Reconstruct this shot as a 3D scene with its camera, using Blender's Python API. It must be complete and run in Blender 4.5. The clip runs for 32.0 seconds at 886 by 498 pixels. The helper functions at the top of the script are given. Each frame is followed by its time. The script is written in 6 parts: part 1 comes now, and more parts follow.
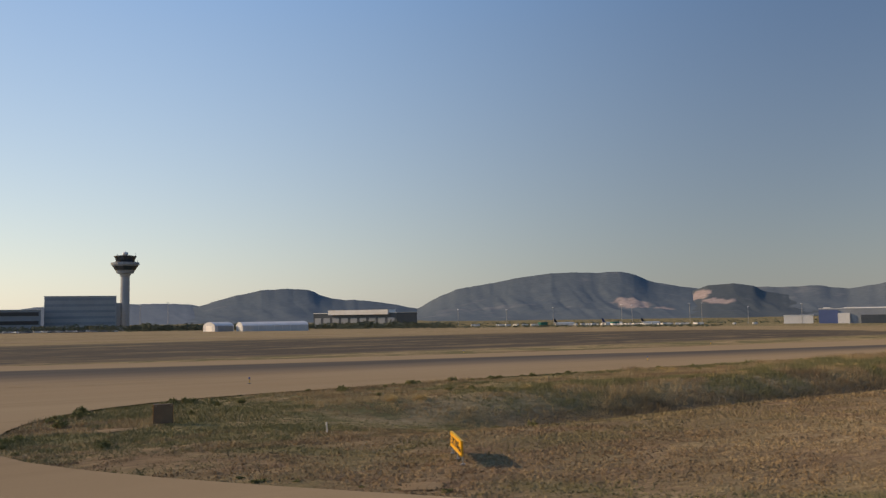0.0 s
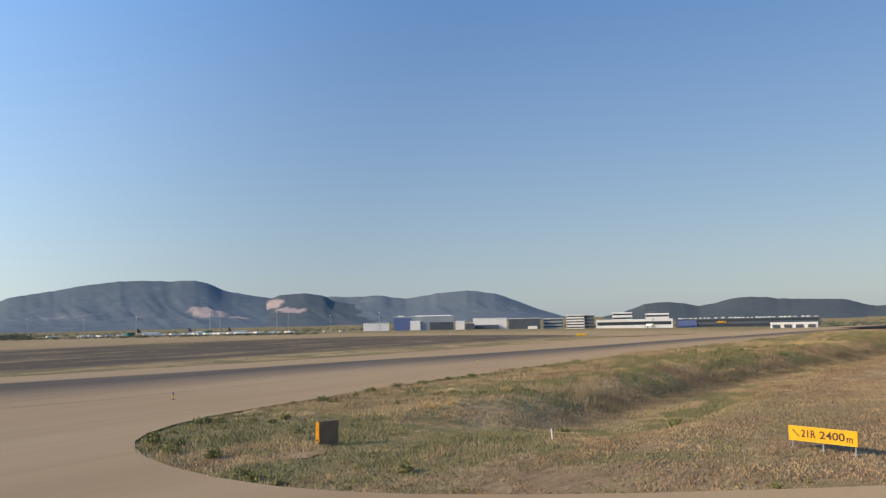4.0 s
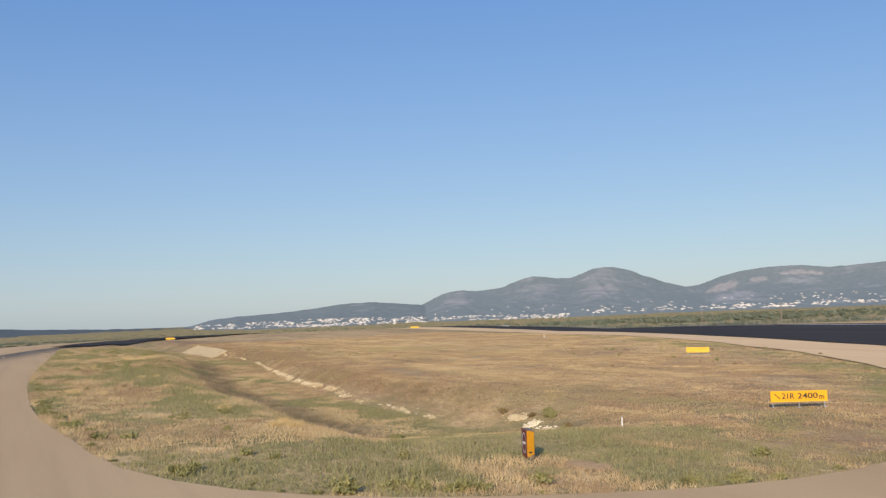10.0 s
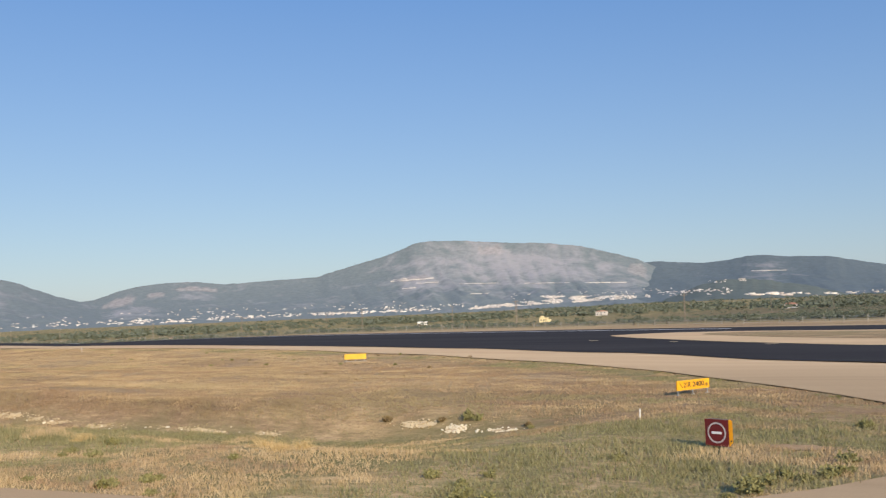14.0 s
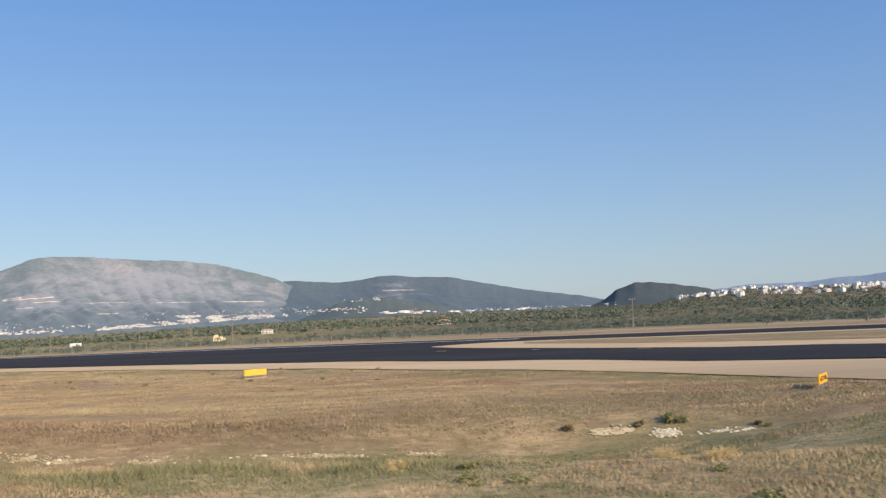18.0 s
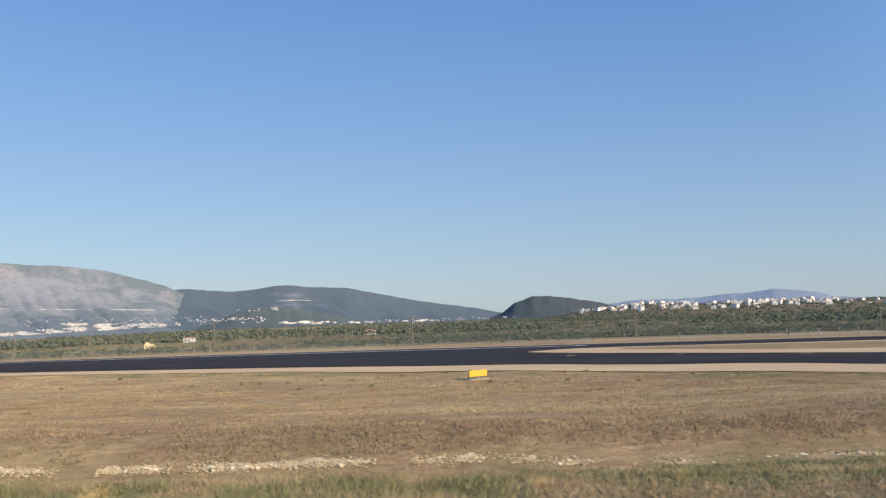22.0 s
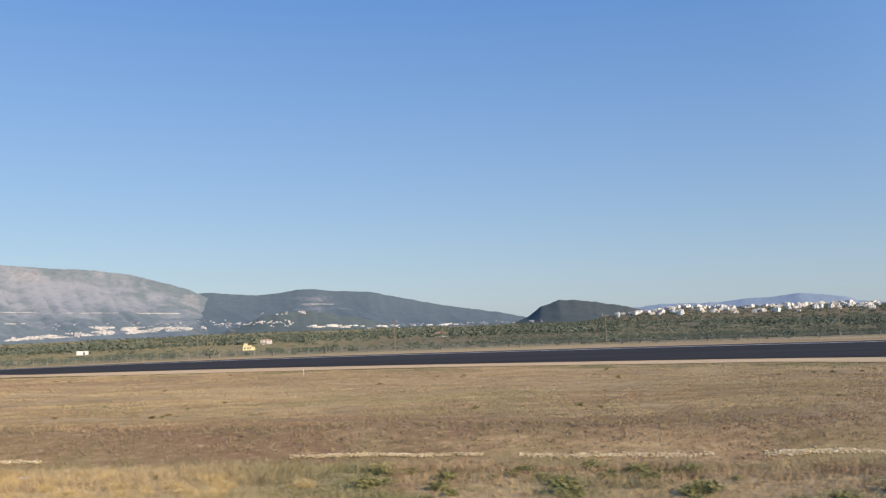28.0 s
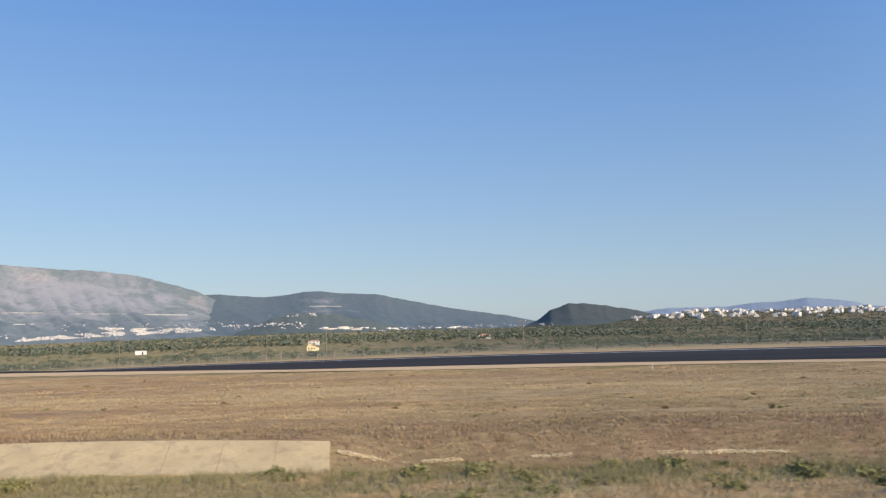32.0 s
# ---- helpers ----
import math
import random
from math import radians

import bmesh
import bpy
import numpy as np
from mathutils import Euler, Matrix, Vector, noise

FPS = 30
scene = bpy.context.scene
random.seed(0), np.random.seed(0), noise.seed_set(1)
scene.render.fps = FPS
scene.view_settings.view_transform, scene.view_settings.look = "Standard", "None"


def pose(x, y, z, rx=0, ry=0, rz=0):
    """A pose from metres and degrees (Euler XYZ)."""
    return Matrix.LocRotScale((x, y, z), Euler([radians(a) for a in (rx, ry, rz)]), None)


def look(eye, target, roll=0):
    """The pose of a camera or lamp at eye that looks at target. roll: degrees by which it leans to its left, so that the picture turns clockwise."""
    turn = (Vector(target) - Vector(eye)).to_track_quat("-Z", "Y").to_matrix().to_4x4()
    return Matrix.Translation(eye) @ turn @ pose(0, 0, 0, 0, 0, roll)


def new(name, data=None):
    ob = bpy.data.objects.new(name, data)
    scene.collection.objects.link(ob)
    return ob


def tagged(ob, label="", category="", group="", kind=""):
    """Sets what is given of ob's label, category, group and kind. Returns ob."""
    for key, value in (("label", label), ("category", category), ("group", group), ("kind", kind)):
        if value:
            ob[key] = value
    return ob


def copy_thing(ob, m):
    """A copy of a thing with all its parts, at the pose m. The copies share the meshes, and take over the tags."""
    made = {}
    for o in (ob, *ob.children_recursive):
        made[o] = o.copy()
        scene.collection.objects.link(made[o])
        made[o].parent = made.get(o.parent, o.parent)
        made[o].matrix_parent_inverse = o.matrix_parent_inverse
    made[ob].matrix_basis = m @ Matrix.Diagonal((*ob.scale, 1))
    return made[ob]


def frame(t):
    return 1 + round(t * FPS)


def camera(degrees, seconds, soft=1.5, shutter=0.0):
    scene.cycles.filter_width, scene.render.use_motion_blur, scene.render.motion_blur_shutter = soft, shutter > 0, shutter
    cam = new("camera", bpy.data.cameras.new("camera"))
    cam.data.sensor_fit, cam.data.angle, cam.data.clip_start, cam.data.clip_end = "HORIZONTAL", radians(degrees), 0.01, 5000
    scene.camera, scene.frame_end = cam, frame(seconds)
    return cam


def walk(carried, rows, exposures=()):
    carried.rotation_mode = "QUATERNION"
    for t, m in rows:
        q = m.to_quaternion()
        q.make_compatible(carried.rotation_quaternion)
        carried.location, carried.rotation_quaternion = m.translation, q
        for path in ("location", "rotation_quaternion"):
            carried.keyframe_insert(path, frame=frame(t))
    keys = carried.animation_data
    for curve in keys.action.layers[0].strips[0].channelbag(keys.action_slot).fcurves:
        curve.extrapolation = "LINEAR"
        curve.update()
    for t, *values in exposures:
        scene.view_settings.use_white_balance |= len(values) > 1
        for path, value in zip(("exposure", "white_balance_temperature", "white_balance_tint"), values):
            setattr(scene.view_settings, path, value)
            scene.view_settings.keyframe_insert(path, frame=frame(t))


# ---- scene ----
from mathutils.bvhtree import BVHTree

cam = camera(51.6, 32.0, soft=1.3, shutter=0.3)
# seconds, x, y, z, tilt, turn, lean
ROWS = [
    (0.0, 132.33, 63.82, 4.40, 94.15, 147.55, -0.85),
    (0.5, 134.82, 61.70, 4.40, 94.25, 145.67, -0.90),
    (1.0, 137.11, 59.54, 4.40, 94.24, 143.24, -0.96),
    (1.5, 139.21, 57.33, 4.40, 94.22, 140.35, -1.09),
    (2.0, 141.14, 55.05, 4.40, 94.18, 137.09, -1.10),
    (2.5, 142.91, 52.68, 4.40, 94.27, 133.42, -1.05),
    (3.0, 144.52, 50.21, 4.41, 94.30, 129.40, -1.10),
    (3.5, 145.96, 47.66, 4.40, 94.31, 125.19, -1.19),
    (4.0, 147.21, 45.03, 4.40, 94.25, 121.07, -1.26),
    (4.5, 148.27, 42.32, 4.40, 94.39, 116.96, -1.36),
    (6.5, 150.48, 30.62, 4.38, 94.09, 99.86, -1.80),
    (7.0, 150.55, 27.67, 4.39, 94.00, 95.59, -1.62),
    (7.5, 150.41, 24.73, 4.39, 93.90, 91.21, -1.62),
    (8.0, 150.05, 21.81, 4.40, 93.93, 86.40, -1.75),
    (8.5, 149.43, 18.92, 4.38, 93.98, 81.35, -1.50),
    (9.0, 148.53, 16.08, 4.37, 94.04, 75.89, -1.69),
    (9.5, 147.36, 13.32, 4.38, 94.09, 70.49, -1.72),
    (10.0, 145.93, 10.69, 4.39, 94.10, 65.27, -1.83),
    (10.5, 144.26, 8.21, 4.40, 94.04, 60.21, -1.95),
    (11.0, 142.36, 5.90, 4.40, 94.01, 55.33, -2.08),
    (11.5, 140.28, 3.75, 4.42, 93.98, 50.65, -2.13),
    (12.0, 138.01, 1.79, 4.42, 93.90, 46.06, -2.19),
    (12.5, 135.60, 0.03, 4.42, 93.79, 41.54, -2.08),
    (13.0, 133.07, -1.54, 4.42, 93.73, 37.07, -1.97),
    (13.5, 130.44, -2.93, 4.43, 93.78, 32.72, -1.88),
    (14.0, 127.74, -4.12, 4.43, 93.85, 28.57, -1.94),
    (14.5, 124.95, -5.13, 4.43, 93.76, 24.74, -1.81),
    (15.0, 122.09, -5.95, 4.42, 93.39, 21.20, -2.12),
    (15.5, 119.14, -6.57, 4.41, 92.77, 17.83, -2.55),
    (17.5, 106.51, -7.08, 4.42, 93.77, 7.52, -2.76),
    (18.0, 103.25, -6.90, 4.40, 94.17, 5.81, -2.54),
    (18.5, 99.97, -6.64, 4.39, 94.44, 4.32, -2.31),
    (19.0, 96.67, -6.34, 4.39, 94.52, 2.93, -2.26),
    (19.5, 93.36, -6.04, 4.37, 94.56, 1.66, -2.21),
    (20.0, 90.04, -5.77, 4.38, 94.67, 0.61, -2.14),
    (20.5, 86.73, -5.54, 4.37, 94.65, -0.16, -2.10),
    (21.0, 83.41, -5.35, 4.37, 94.62, -0.67, -2.02),
    (21.5, 80.05, -5.16, 4.38, 94.60, -0.86, -1.91),
    (22.0, 76.63, -4.97, 4.40, 94.65, -0.90, -1.86),
    (22.5, 73.13, -4.75, 4.42, 94.67, -0.79, -1.83),
    (23.0, 69.59, -4.50, 4.41, 94.65, -0.69, -1.80),
    (23.5, 66.03, -4.19, 4.40, 94.58, -0.61, -1.71),
    (24.0, 62.45, -3.84, 4.40, 94.49, -0.61, -1.74),
    (24.5, 58.88, -3.44, 4.39, 94.48, -0.60, -1.66),
    (25.0, 55.30, -3.04, 4.40, 94.48, -0.53, -1.60),
    (25.5, 51.71, -2.71, 4.38, 94.55, -0.42, -1.47),
    (27.5, 36.92, -2.50, 4.39, 95.03, -0.09, -1.53),
    (28.0, 33.02, -2.55, 4.37, 94.94, -0.05, -1.79),
    (28.5, 29.01, -2.58, 4.38, 94.84, -0.04, -1.98),
    (29.0, 24.90, -2.53, 4.40, 94.71, -0.08, -1.88),
    (29.5, 20.73, -2.37, 4.43, 94.65, -0.12, -1.87),
    (30.0, 16.59, -2.09, 4.44, 94.67, -0.13, -1.85),
    (30.5, 12.50, -1.69, 4.44, 94.77, -0.21, -1.85),
    (31.0, 8.36, -1.20, 4.41, 94.94, -0.12, -1.76),
    (31.5, 4.18, -0.64, 4.38, 95.06, -0.08, -1.68),
    (32.0, -0.00, 0.00, 4.37, 95.13, 0.00, -1.49),
]
walk(cam, [(t, pose(x, y, z, tilt, 0, turn) @ pose(0, 0, 0, 0, 0, lean)) for t, x, y, z, tilt, turn, lean in ROWS],
     exposures=[(0.0, -0.64, 8900, 14), (1.5, -0.5, 8300, 12), (3.0, -0.2, 7500, 10), (4.5, 0.0, 7200, 9), (6.5, 0.1, 6900, 9), (9.0, 0.0, 6850, 9), (14.0, 0.02, 6900, 9), (17.5, 0.08, 6800, 9), (32.0, 0.08, 6800, 9)])

# ---- light ----
SUN_BEARING, SUN_HEIGHT = 130.0, 24.0
world = bpy.data.worlds.new("sky")
scene.world = world
world.use_nodes = True
wn = world.node_tree
sky = wn.nodes.new("ShaderNodeTexSky")
sky.sky_type = "NISHITA"
sky.sun_disc = False
sky.sun_elevation = radians(SUN_HEIGHT)
sky.sun_rotation = radians(SUN_BEARING)
sky.altitude = 90
sky.air_density, sky.dust_density, sky.ozone_density = 1.0, 0.45, 1.7
background = wn.nodes["Background"]
background.inputs["Strength"].default_value = 0.108
veil = wn.nodes.new("ShaderNodeMix")
veil.data_type = "RGBA"
wn.links.new(sky.outputs[0], veil.inputs[6])
sb, sh = radians(SUN_BEARING), radians(SUN_HEIGHT)
SUNWARD = (math.sin(sb) * math.cos(sh), math.cos(sb) * math.cos(sh), math.sin(sh))
heaven = wn.nodes.new("ShaderNodeTexCoord")
parts = wn.nodes.new("ShaderNodeSeparateXYZ")
wn.links.new(heaven.outputs["Generated"], parts.inputs[0])
height = wn.nodes.new("ShaderNodeMapRange")
height.inputs["From Min"].default_value, height.inputs["From Max"].default_value = 0.0, 0.36
wn.links.new(parts.outputs["Z"], height.inputs["Value"])
deep = wn.nodes.new("ShaderNodeMix")
deep.data_type = "RGBA"
deep.inputs[6].default_value, deep.inputs[7].default_value = (3.0, 4.4, 6.3, 1), (0.7, 3.0, 9.0, 1)
wn.links.new(height.outputs[0], deep.inputs[0])
amount = wn.nodes.new("ShaderNodeMapRange")
amount.inputs["From Min"].default_value, amount.inputs["From Max"].default_value = 0.0, 0.3
amount.inputs["To Min"].default_value, amount.inputs["To Max"].default_value = 0.62, 0.42
wn.links.new(parts.outputs["Z"], amount.inputs["Value"])
wn.links.new(amount.outputs[0], veil.inputs[0])
wn.links.new(deep.outputs[2], veil.inputs[7])
# haze brightens the sky towards the sun
toward = wn.nodes.new("ShaderNodeVectorMath")
toward.operation = "DOT_PRODUCT"
toward.inputs[1].default_value = SUNWARD
wn.links.new(heaven.outputs["Generated"], toward.inputs[0])
near_sun = wn.nodes.new("ShaderNodeMapRange")
near_sun.interpolation_type = "SMOOTHSTEP"
near_sun.inputs["From Min"].default_value, near_sun.inputs["From Max"].default_value = -0.2, 0.55
wn.links.new(toward.outputs["Value"], near_sun.inputs["Value"])
gain = wn.nodes.new("ShaderNodeMix")
gain.data_type = "RGBA"
gain.inputs[6].default_value, gain.inputs[7].default_value = (0.99, 0.99, 0.99, 1), (2.3, 2.2, 2.05, 1)
wn.links.new(near_sun.outputs[0], gain.inputs[0])
glow = wn.nodes.new("ShaderNodeMix")
glow.data_type, glow.blend_type = "RGBA", "MULTIPLY"
glow.inputs[0].default_value = 1.0
wn.links.new(veil.outputs[2], glow.inputs[6])
wn.links.new(gain.outputs[2], glow.inputs[7])
wn.links.new(glow.outputs[2], background.inputs["Color"])
sun = new("sun", bpy.data.lights.new("sun", "SUN"))
sun.data.energy, sun.data.angle, sun.data.color = 5.0, radians(0.5), (1.0, 0.82, 0.59)
sun.matrix_world = look((math.sin(sb) * math.cos(sh) * 100, math.cos(sb) * math.cos(sh) * 100, math.sin(sh) * 100), (0, 0, 0))


# ---- materials ----
class Nodes:
    """A short way to write node materials."""

    def __init__(self, name, rough=0.9, metal=0.0, spec=0.3):
        self.mat = bpy.data.materials.new(name)
        self.mat.use_nodes = True
        self.t = self.mat.node_tree
        self.p = self.t.nodes["Principled BSDF"]
        self.p.inputs["Roughness"].default_value = rough
        self.p.inputs["Metallic"].default_value = metal
        self.p.inputs["Specular IOR Level"].default_value = spec
        if rough > 0.8:
            self.p.inputs["Diffuse Roughness"].default_value = 0.2
        self.geo = self.t.nodes.new("ShaderNodeNewGeometry")

    def link(self, a, b):
        self.t.links.new(a, b)

    def coords(self, scale=(1, 1, 1)):
        m = self.t.nodes.new("ShaderNodeMapping")
        m.inputs["Scale"].default_value = scale
        self.link(self.geo.outputs["Position"], m.inputs["Vector"])
        return m.outputs[0]

    def noise(self, scale, detail=4.0, rough=0.55, stretch=(1, 1, 1), warp=0.0):
        n = self.t.nodes.new("ShaderNodeTexNoise")
        n.inputs["Scale"].default_value = scale
        n.inputs["Detail"].default_value = detail
        n.inputs["Roughness"].default_value = rough
        n.inputs["Distortion"].default_value = warp
        self.link(self.coords(stretch), n.inputs["Vector"])
        return n.outputs["Fac"]

    def ramp(self, fac, lo, hi):
        r = self.t.nodes.new("ShaderNodeMapRange")
        r.inputs["From Min"].default_value, r.inputs["From Max"].default_value = lo, hi
        self.link(fac, r.inputs["Value"])
        return r.outputs[0]

    def attr(self, name):
        a = self.t.nodes.new("ShaderNodeAttribute")
        a.attribute_name = name
        return a.outputs["Fac"]

    def math(self, op, a, b):
        m = self.t.nodes.new("ShaderNodeMath")
        m.operation = op
        for k, v in enumerate((a, b)):
            if isinstance(v, (int, float)):
                m.inputs[k].default_value = v
            else:
                self.link(v, m.inputs[k])
        return m.outputs[0]

    def mix(self, fac, a, b, mode="MIX"):
        m = self.t.nodes.new("ShaderNodeMix")
        m.data_type = "RGBA"
        m.blend_type = mode
        for k, v in ((0, fac), (6, a), (7, b)):
            if isinstance(v, (int, float)):
                m.inputs[k].default_value = v
            elif isinstance(v, tuple):
                m.inputs[k].default_value = (*v, 1)
            else:
                self.link(v, m.inputs[k])
        return m.outputs[2]

    def color(self, c):
        if isinstance(c, tuple):
            self.p.inputs["Base Color"].default_value = (*c, 1)
        else:
            self.link(c, self.p.inputs["Base Color"])
        return self

    def bump(self, fac, strength, distance):
        b = self.t.nodes.new("ShaderNodeBump")
        b.inputs["Strength"].default_value = strength
        b.inputs["Distance"].default_value = distance
        self.link(fac, b.inputs["Height"])
        self.link(b.outputs[0], self.p.inputs["Normal"])
        return self


def surface(name, a, b, big=0.5, small=8.0, rough=0.85, bump=0.15, depth=0.01, metal=0.0, spec=0.3, stain=None, stretch=(1, 1, 1)):
    """A plain worn surface: two colours at two scales, fine relief, stains."""
    n = Nodes(name, rough, metal, spec)
    c = n.mix(n.ramp(n.noise(big, stretch=stretch), 0.32, 0.68), a, b)
    c = n.mix(n.math("MULTIPLY", n.ramp(n.noise(small), 0.35, 0.75), 0.35), c, tuple(v * 0.6 for v in a))
    if stain:
        c = n.mix(n.math("MULTIPLY", n.ramp(n.noise(big * 2.3, 5, warp=0.6), 0.52, 0.7), 0.7), c, stain)
    n.color(c)
    if bump:
        n.bump(n.noise(small * 2), bump, depth)
    return n.mat


def varied(name, a, b, rough=0.85, object_wise=True, spec=0.2, c=None):
    """One colour to each piece or island, between a and b."""
    n = Nodes(name, rough, 0, spec)
    if object_wise:
        info = n.t.nodes.new("ShaderNodeObjectInfo")
        r = info.outputs["Random"]
    else:
        r = n.geo.outputs["Random Per Island"]
    col = n.mix(r, a, b)
    if c:
        col = n.mix(n.ramp(n.noise(0.04, 3), 0.45, 0.6), col, c)
    n.color(n.mix(n.math("MULTIPLY", n.ramp(n.noise(3.0), 0.4, 0.8), 0.3), col, tuple(v * 0.55 for v in a)))
    return n.mat


def ground_material():
    n = Nodes("dry_grass_ground", 0.95, 0, 0.04)
    fine = n.noise(6.0, 6, 0.75)
    thatch = n.noise(2.6, 7, 0.78, stretch=(0.5, 1.5, 1), warp=0.3)
    mid = n.noise(0.5, 6, 0.68, stretch=(0.6, 1.4, 1), warp=0.6)
    streak = n.noise(0.16, 6, 0.65, stretch=(0.3, 1.7, 1), warp=0.7)
    tone = n.math("ADD", n.attr("tone"), n.math("MULTIPLY", n.math("SUBTRACT", streak, 0.5), 1.5))
    tone = n.math("ADD", tone, n.math("MULTIPLY", n.math("SUBTRACT", mid, 0.5), 1.6))
    c = n.mix(n.ramp(tone, 0.12, 0.5), (0.443, 0.314, 0.164), (0.33, 0.227, 0.123))
    c = n.mix(n.ramp(tone, 0.5, 0.95), c, (0.219, 0.138, 0.0826))
    c = n.mix(n.math("MULTIPLY", n.ramp(thatch, 0.5, 0.68), 0.75), c, (0.155, 0.0974, 0.0543))
    c = n.mix(n.math("MULTIPLY", n.ramp(thatch, 0.47, 0.33), 0.6), c, (0.51, 0.369, 0.201))
    c = n.mix(n.math("MULTIPLY", n.ramp(fine, 0.5, 0.68), 0.55), c, (0.14, 0.0881, 0.0477))
    g = n.mix(n.ramp(fine, 0.35, 0.65), (0.11, 0.102, 0.0429), (0.246, 0.202, 0.0951))
    gf = n.math("MULTIPLY", n.ramp(n.math("ADD", n.noise(0.16, 5, 0.65, warp=0.6), n.math("MULTIPLY", n.math("SUBTRACT", thatch, 0.5), 0.35)), 0.4, 0.58), n.attr("green"))
    c = n.mix(gf, c, g)
    # dark: scorched and scrub ground, and the painted shade of the ditch bank
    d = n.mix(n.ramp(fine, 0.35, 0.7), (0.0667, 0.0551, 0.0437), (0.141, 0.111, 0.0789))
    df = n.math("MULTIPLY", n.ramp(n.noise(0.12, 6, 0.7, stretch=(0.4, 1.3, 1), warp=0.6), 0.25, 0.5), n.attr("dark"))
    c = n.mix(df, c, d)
    n.color(c)
    n.bump(n.math("ADD", fine, n.math("MULTIPLY", thatch, 1.5)), 0.35, 0.05)
    return n.mat


def asphalt(name, a, b, streaks=True, lane=None):
    n = Nodes(name, 0.95, 0, 0.03)
    c = n.mix(n.ramp(n.noise(0.07, 5, 0.6, stretch=(0.25, 1.5, 1)), 0.35, 0.65), a, b)
    c = n.mix(n.math("MULTIPLY", n.ramp(n.noise(30, 3), 0.4, 0.7), 0.3), c, tuple(v * 0.7 for v in a))
    if streaks:
        c = n.mix(n.math("MULTIPLY", n.ramp(n.noise(0.35, 4, 0.6, stretch=(0.06, 1.8, 1)), 0.5, 0.75), 0.3), c, tuple(v * 0.6 for v in a))
    if lane:
        worn = n.mix(n.ramp(n.noise(0.2, 5, 0.6, stretch=(0.08, 1.6, 1)), 0.35, 0.65), *lane)
        c = n.mix(n.attr("lane"), c, worn)
    n.color(c)
    n.bump(n.noise(60, 2), 0.25, 0.01)
    return n.mat


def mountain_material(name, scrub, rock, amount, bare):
    # the cover tones passed in already hold the distance haze
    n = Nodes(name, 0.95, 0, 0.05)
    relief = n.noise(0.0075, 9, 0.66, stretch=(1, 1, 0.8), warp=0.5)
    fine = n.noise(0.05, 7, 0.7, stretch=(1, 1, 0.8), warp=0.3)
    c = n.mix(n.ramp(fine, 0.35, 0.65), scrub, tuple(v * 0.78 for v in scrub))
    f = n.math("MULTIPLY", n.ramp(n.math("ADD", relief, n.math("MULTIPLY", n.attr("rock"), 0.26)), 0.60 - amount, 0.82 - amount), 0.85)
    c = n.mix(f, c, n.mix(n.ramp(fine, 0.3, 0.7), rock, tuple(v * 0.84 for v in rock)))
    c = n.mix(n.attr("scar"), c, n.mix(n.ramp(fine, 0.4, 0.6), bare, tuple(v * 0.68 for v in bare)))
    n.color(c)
    n.bump(n.math("ADD", relief, n.math("MULTIPLY", fine, 0.4)), 0.35, 8.0)
    return n.mat


GROUND = ground_material()
TAN = asphalt("pale_worn_pavement", (0.359, 0.247, 0.141), (0.405, 0.287, 0.167), lane=((0.467, 0.321, 0.183), (0.527, 0.373, 0.217)))
GREY = asphalt("grey_worn_asphalt", (0.359, 0.247, 0.141), (0.405, 0.287, 0.167), lane=((0.106, 0.0879, 0.0708), (0.145, 0.119, 0.0959)))
BLACK = asphalt("new_black_asphalt", (0.0295, 0.0271, 0.0272), (0.0459, 0.0418, 0.0408), False)
PAINT = surface("worn_white_paint", (0.62, 0.6, 0.56), (0.4, 0.38, 0.35), 2, 10, 0.7)
CHUTE = surface("pale_cast_concrete", (0.495, 0.377, 0.212), (0.41, 0.31, 0.175), 0.6, 6, 0.9, 0.2, 0.01, spec=0.05, stain=(0.274, 0.207, 0.131))
CONCRETE = surface("weathered_concrete", (0.453, 0.376, 0.266), (0.346, 0.282, 0.194), 0.5, 6, 0.9, 0.3, 0.01, stain=(0.24, 0.188, 0.129))
LIME = surface("pale_limestone", (0.567, 0.45, 0.271), (0.414, 0.317, 0.19), 1.5, 9, 0.95, 0.4, 0.03, spec=0.05)
WHITE_STONE = surface("white_limestone", (0.727, 0.631, 0.449), (0.572, 0.487, 0.34), 1.5, 9, 0.95, 0.3, 0.02, spec=0.05)
YELLOW = surface("yellow_sign_sheet", (0.80, 0.385, 0.014), (0.72, 0.34, 0.014), 1.0, 14, 0.55, 0.03, 0.002)
YELLOW_BACK = surface("yellow_painted_steel", (0.74, 0.45, 0.05), (0.66, 0.38, 0.04), 1.2, 14, 0.6, 0.05, 0.002)
INK = surface("black_sign_film", (0.035, 0.028, 0.02), (0.05, 0.04, 0.03), 3, 20, 0.6, 0)
RED = surface("red_sign_film", (0.161, 0.02, 0.017), (0.13, 0.016, 0.0153), 1.5, 12, 0.5, 0.03, 0.002)
WHITE = surface("white_paint", (0.78, 0.75, 0.70), (0.68, 0.65, 0.60), 1.0, 9, 0.6, 0.04, 0.004)
BROWN = surface("brown_painted_steel", (0.21, 0.135, 0.08), (0.16, 0.105, 0.065), 2, 12, 0.6, 0.05, 0.002)
STEEL = surface("galvanised_steel", (0.45, 0.43, 0.40), (0.34, 0.33, 0.31), 3, 20, 0.5, 0.05, 0.002, metal=0.6)
DARK = surface("dark_metal", (0.05, 0.05, 0.055), (0.08, 0.08, 0.085), 2, 12, 0.5)
WOOD = surface("grey_weathered_timber", (0.26, 0.21, 0.16), (0.19, 0.155, 0.12), 2, 12, 0.9)
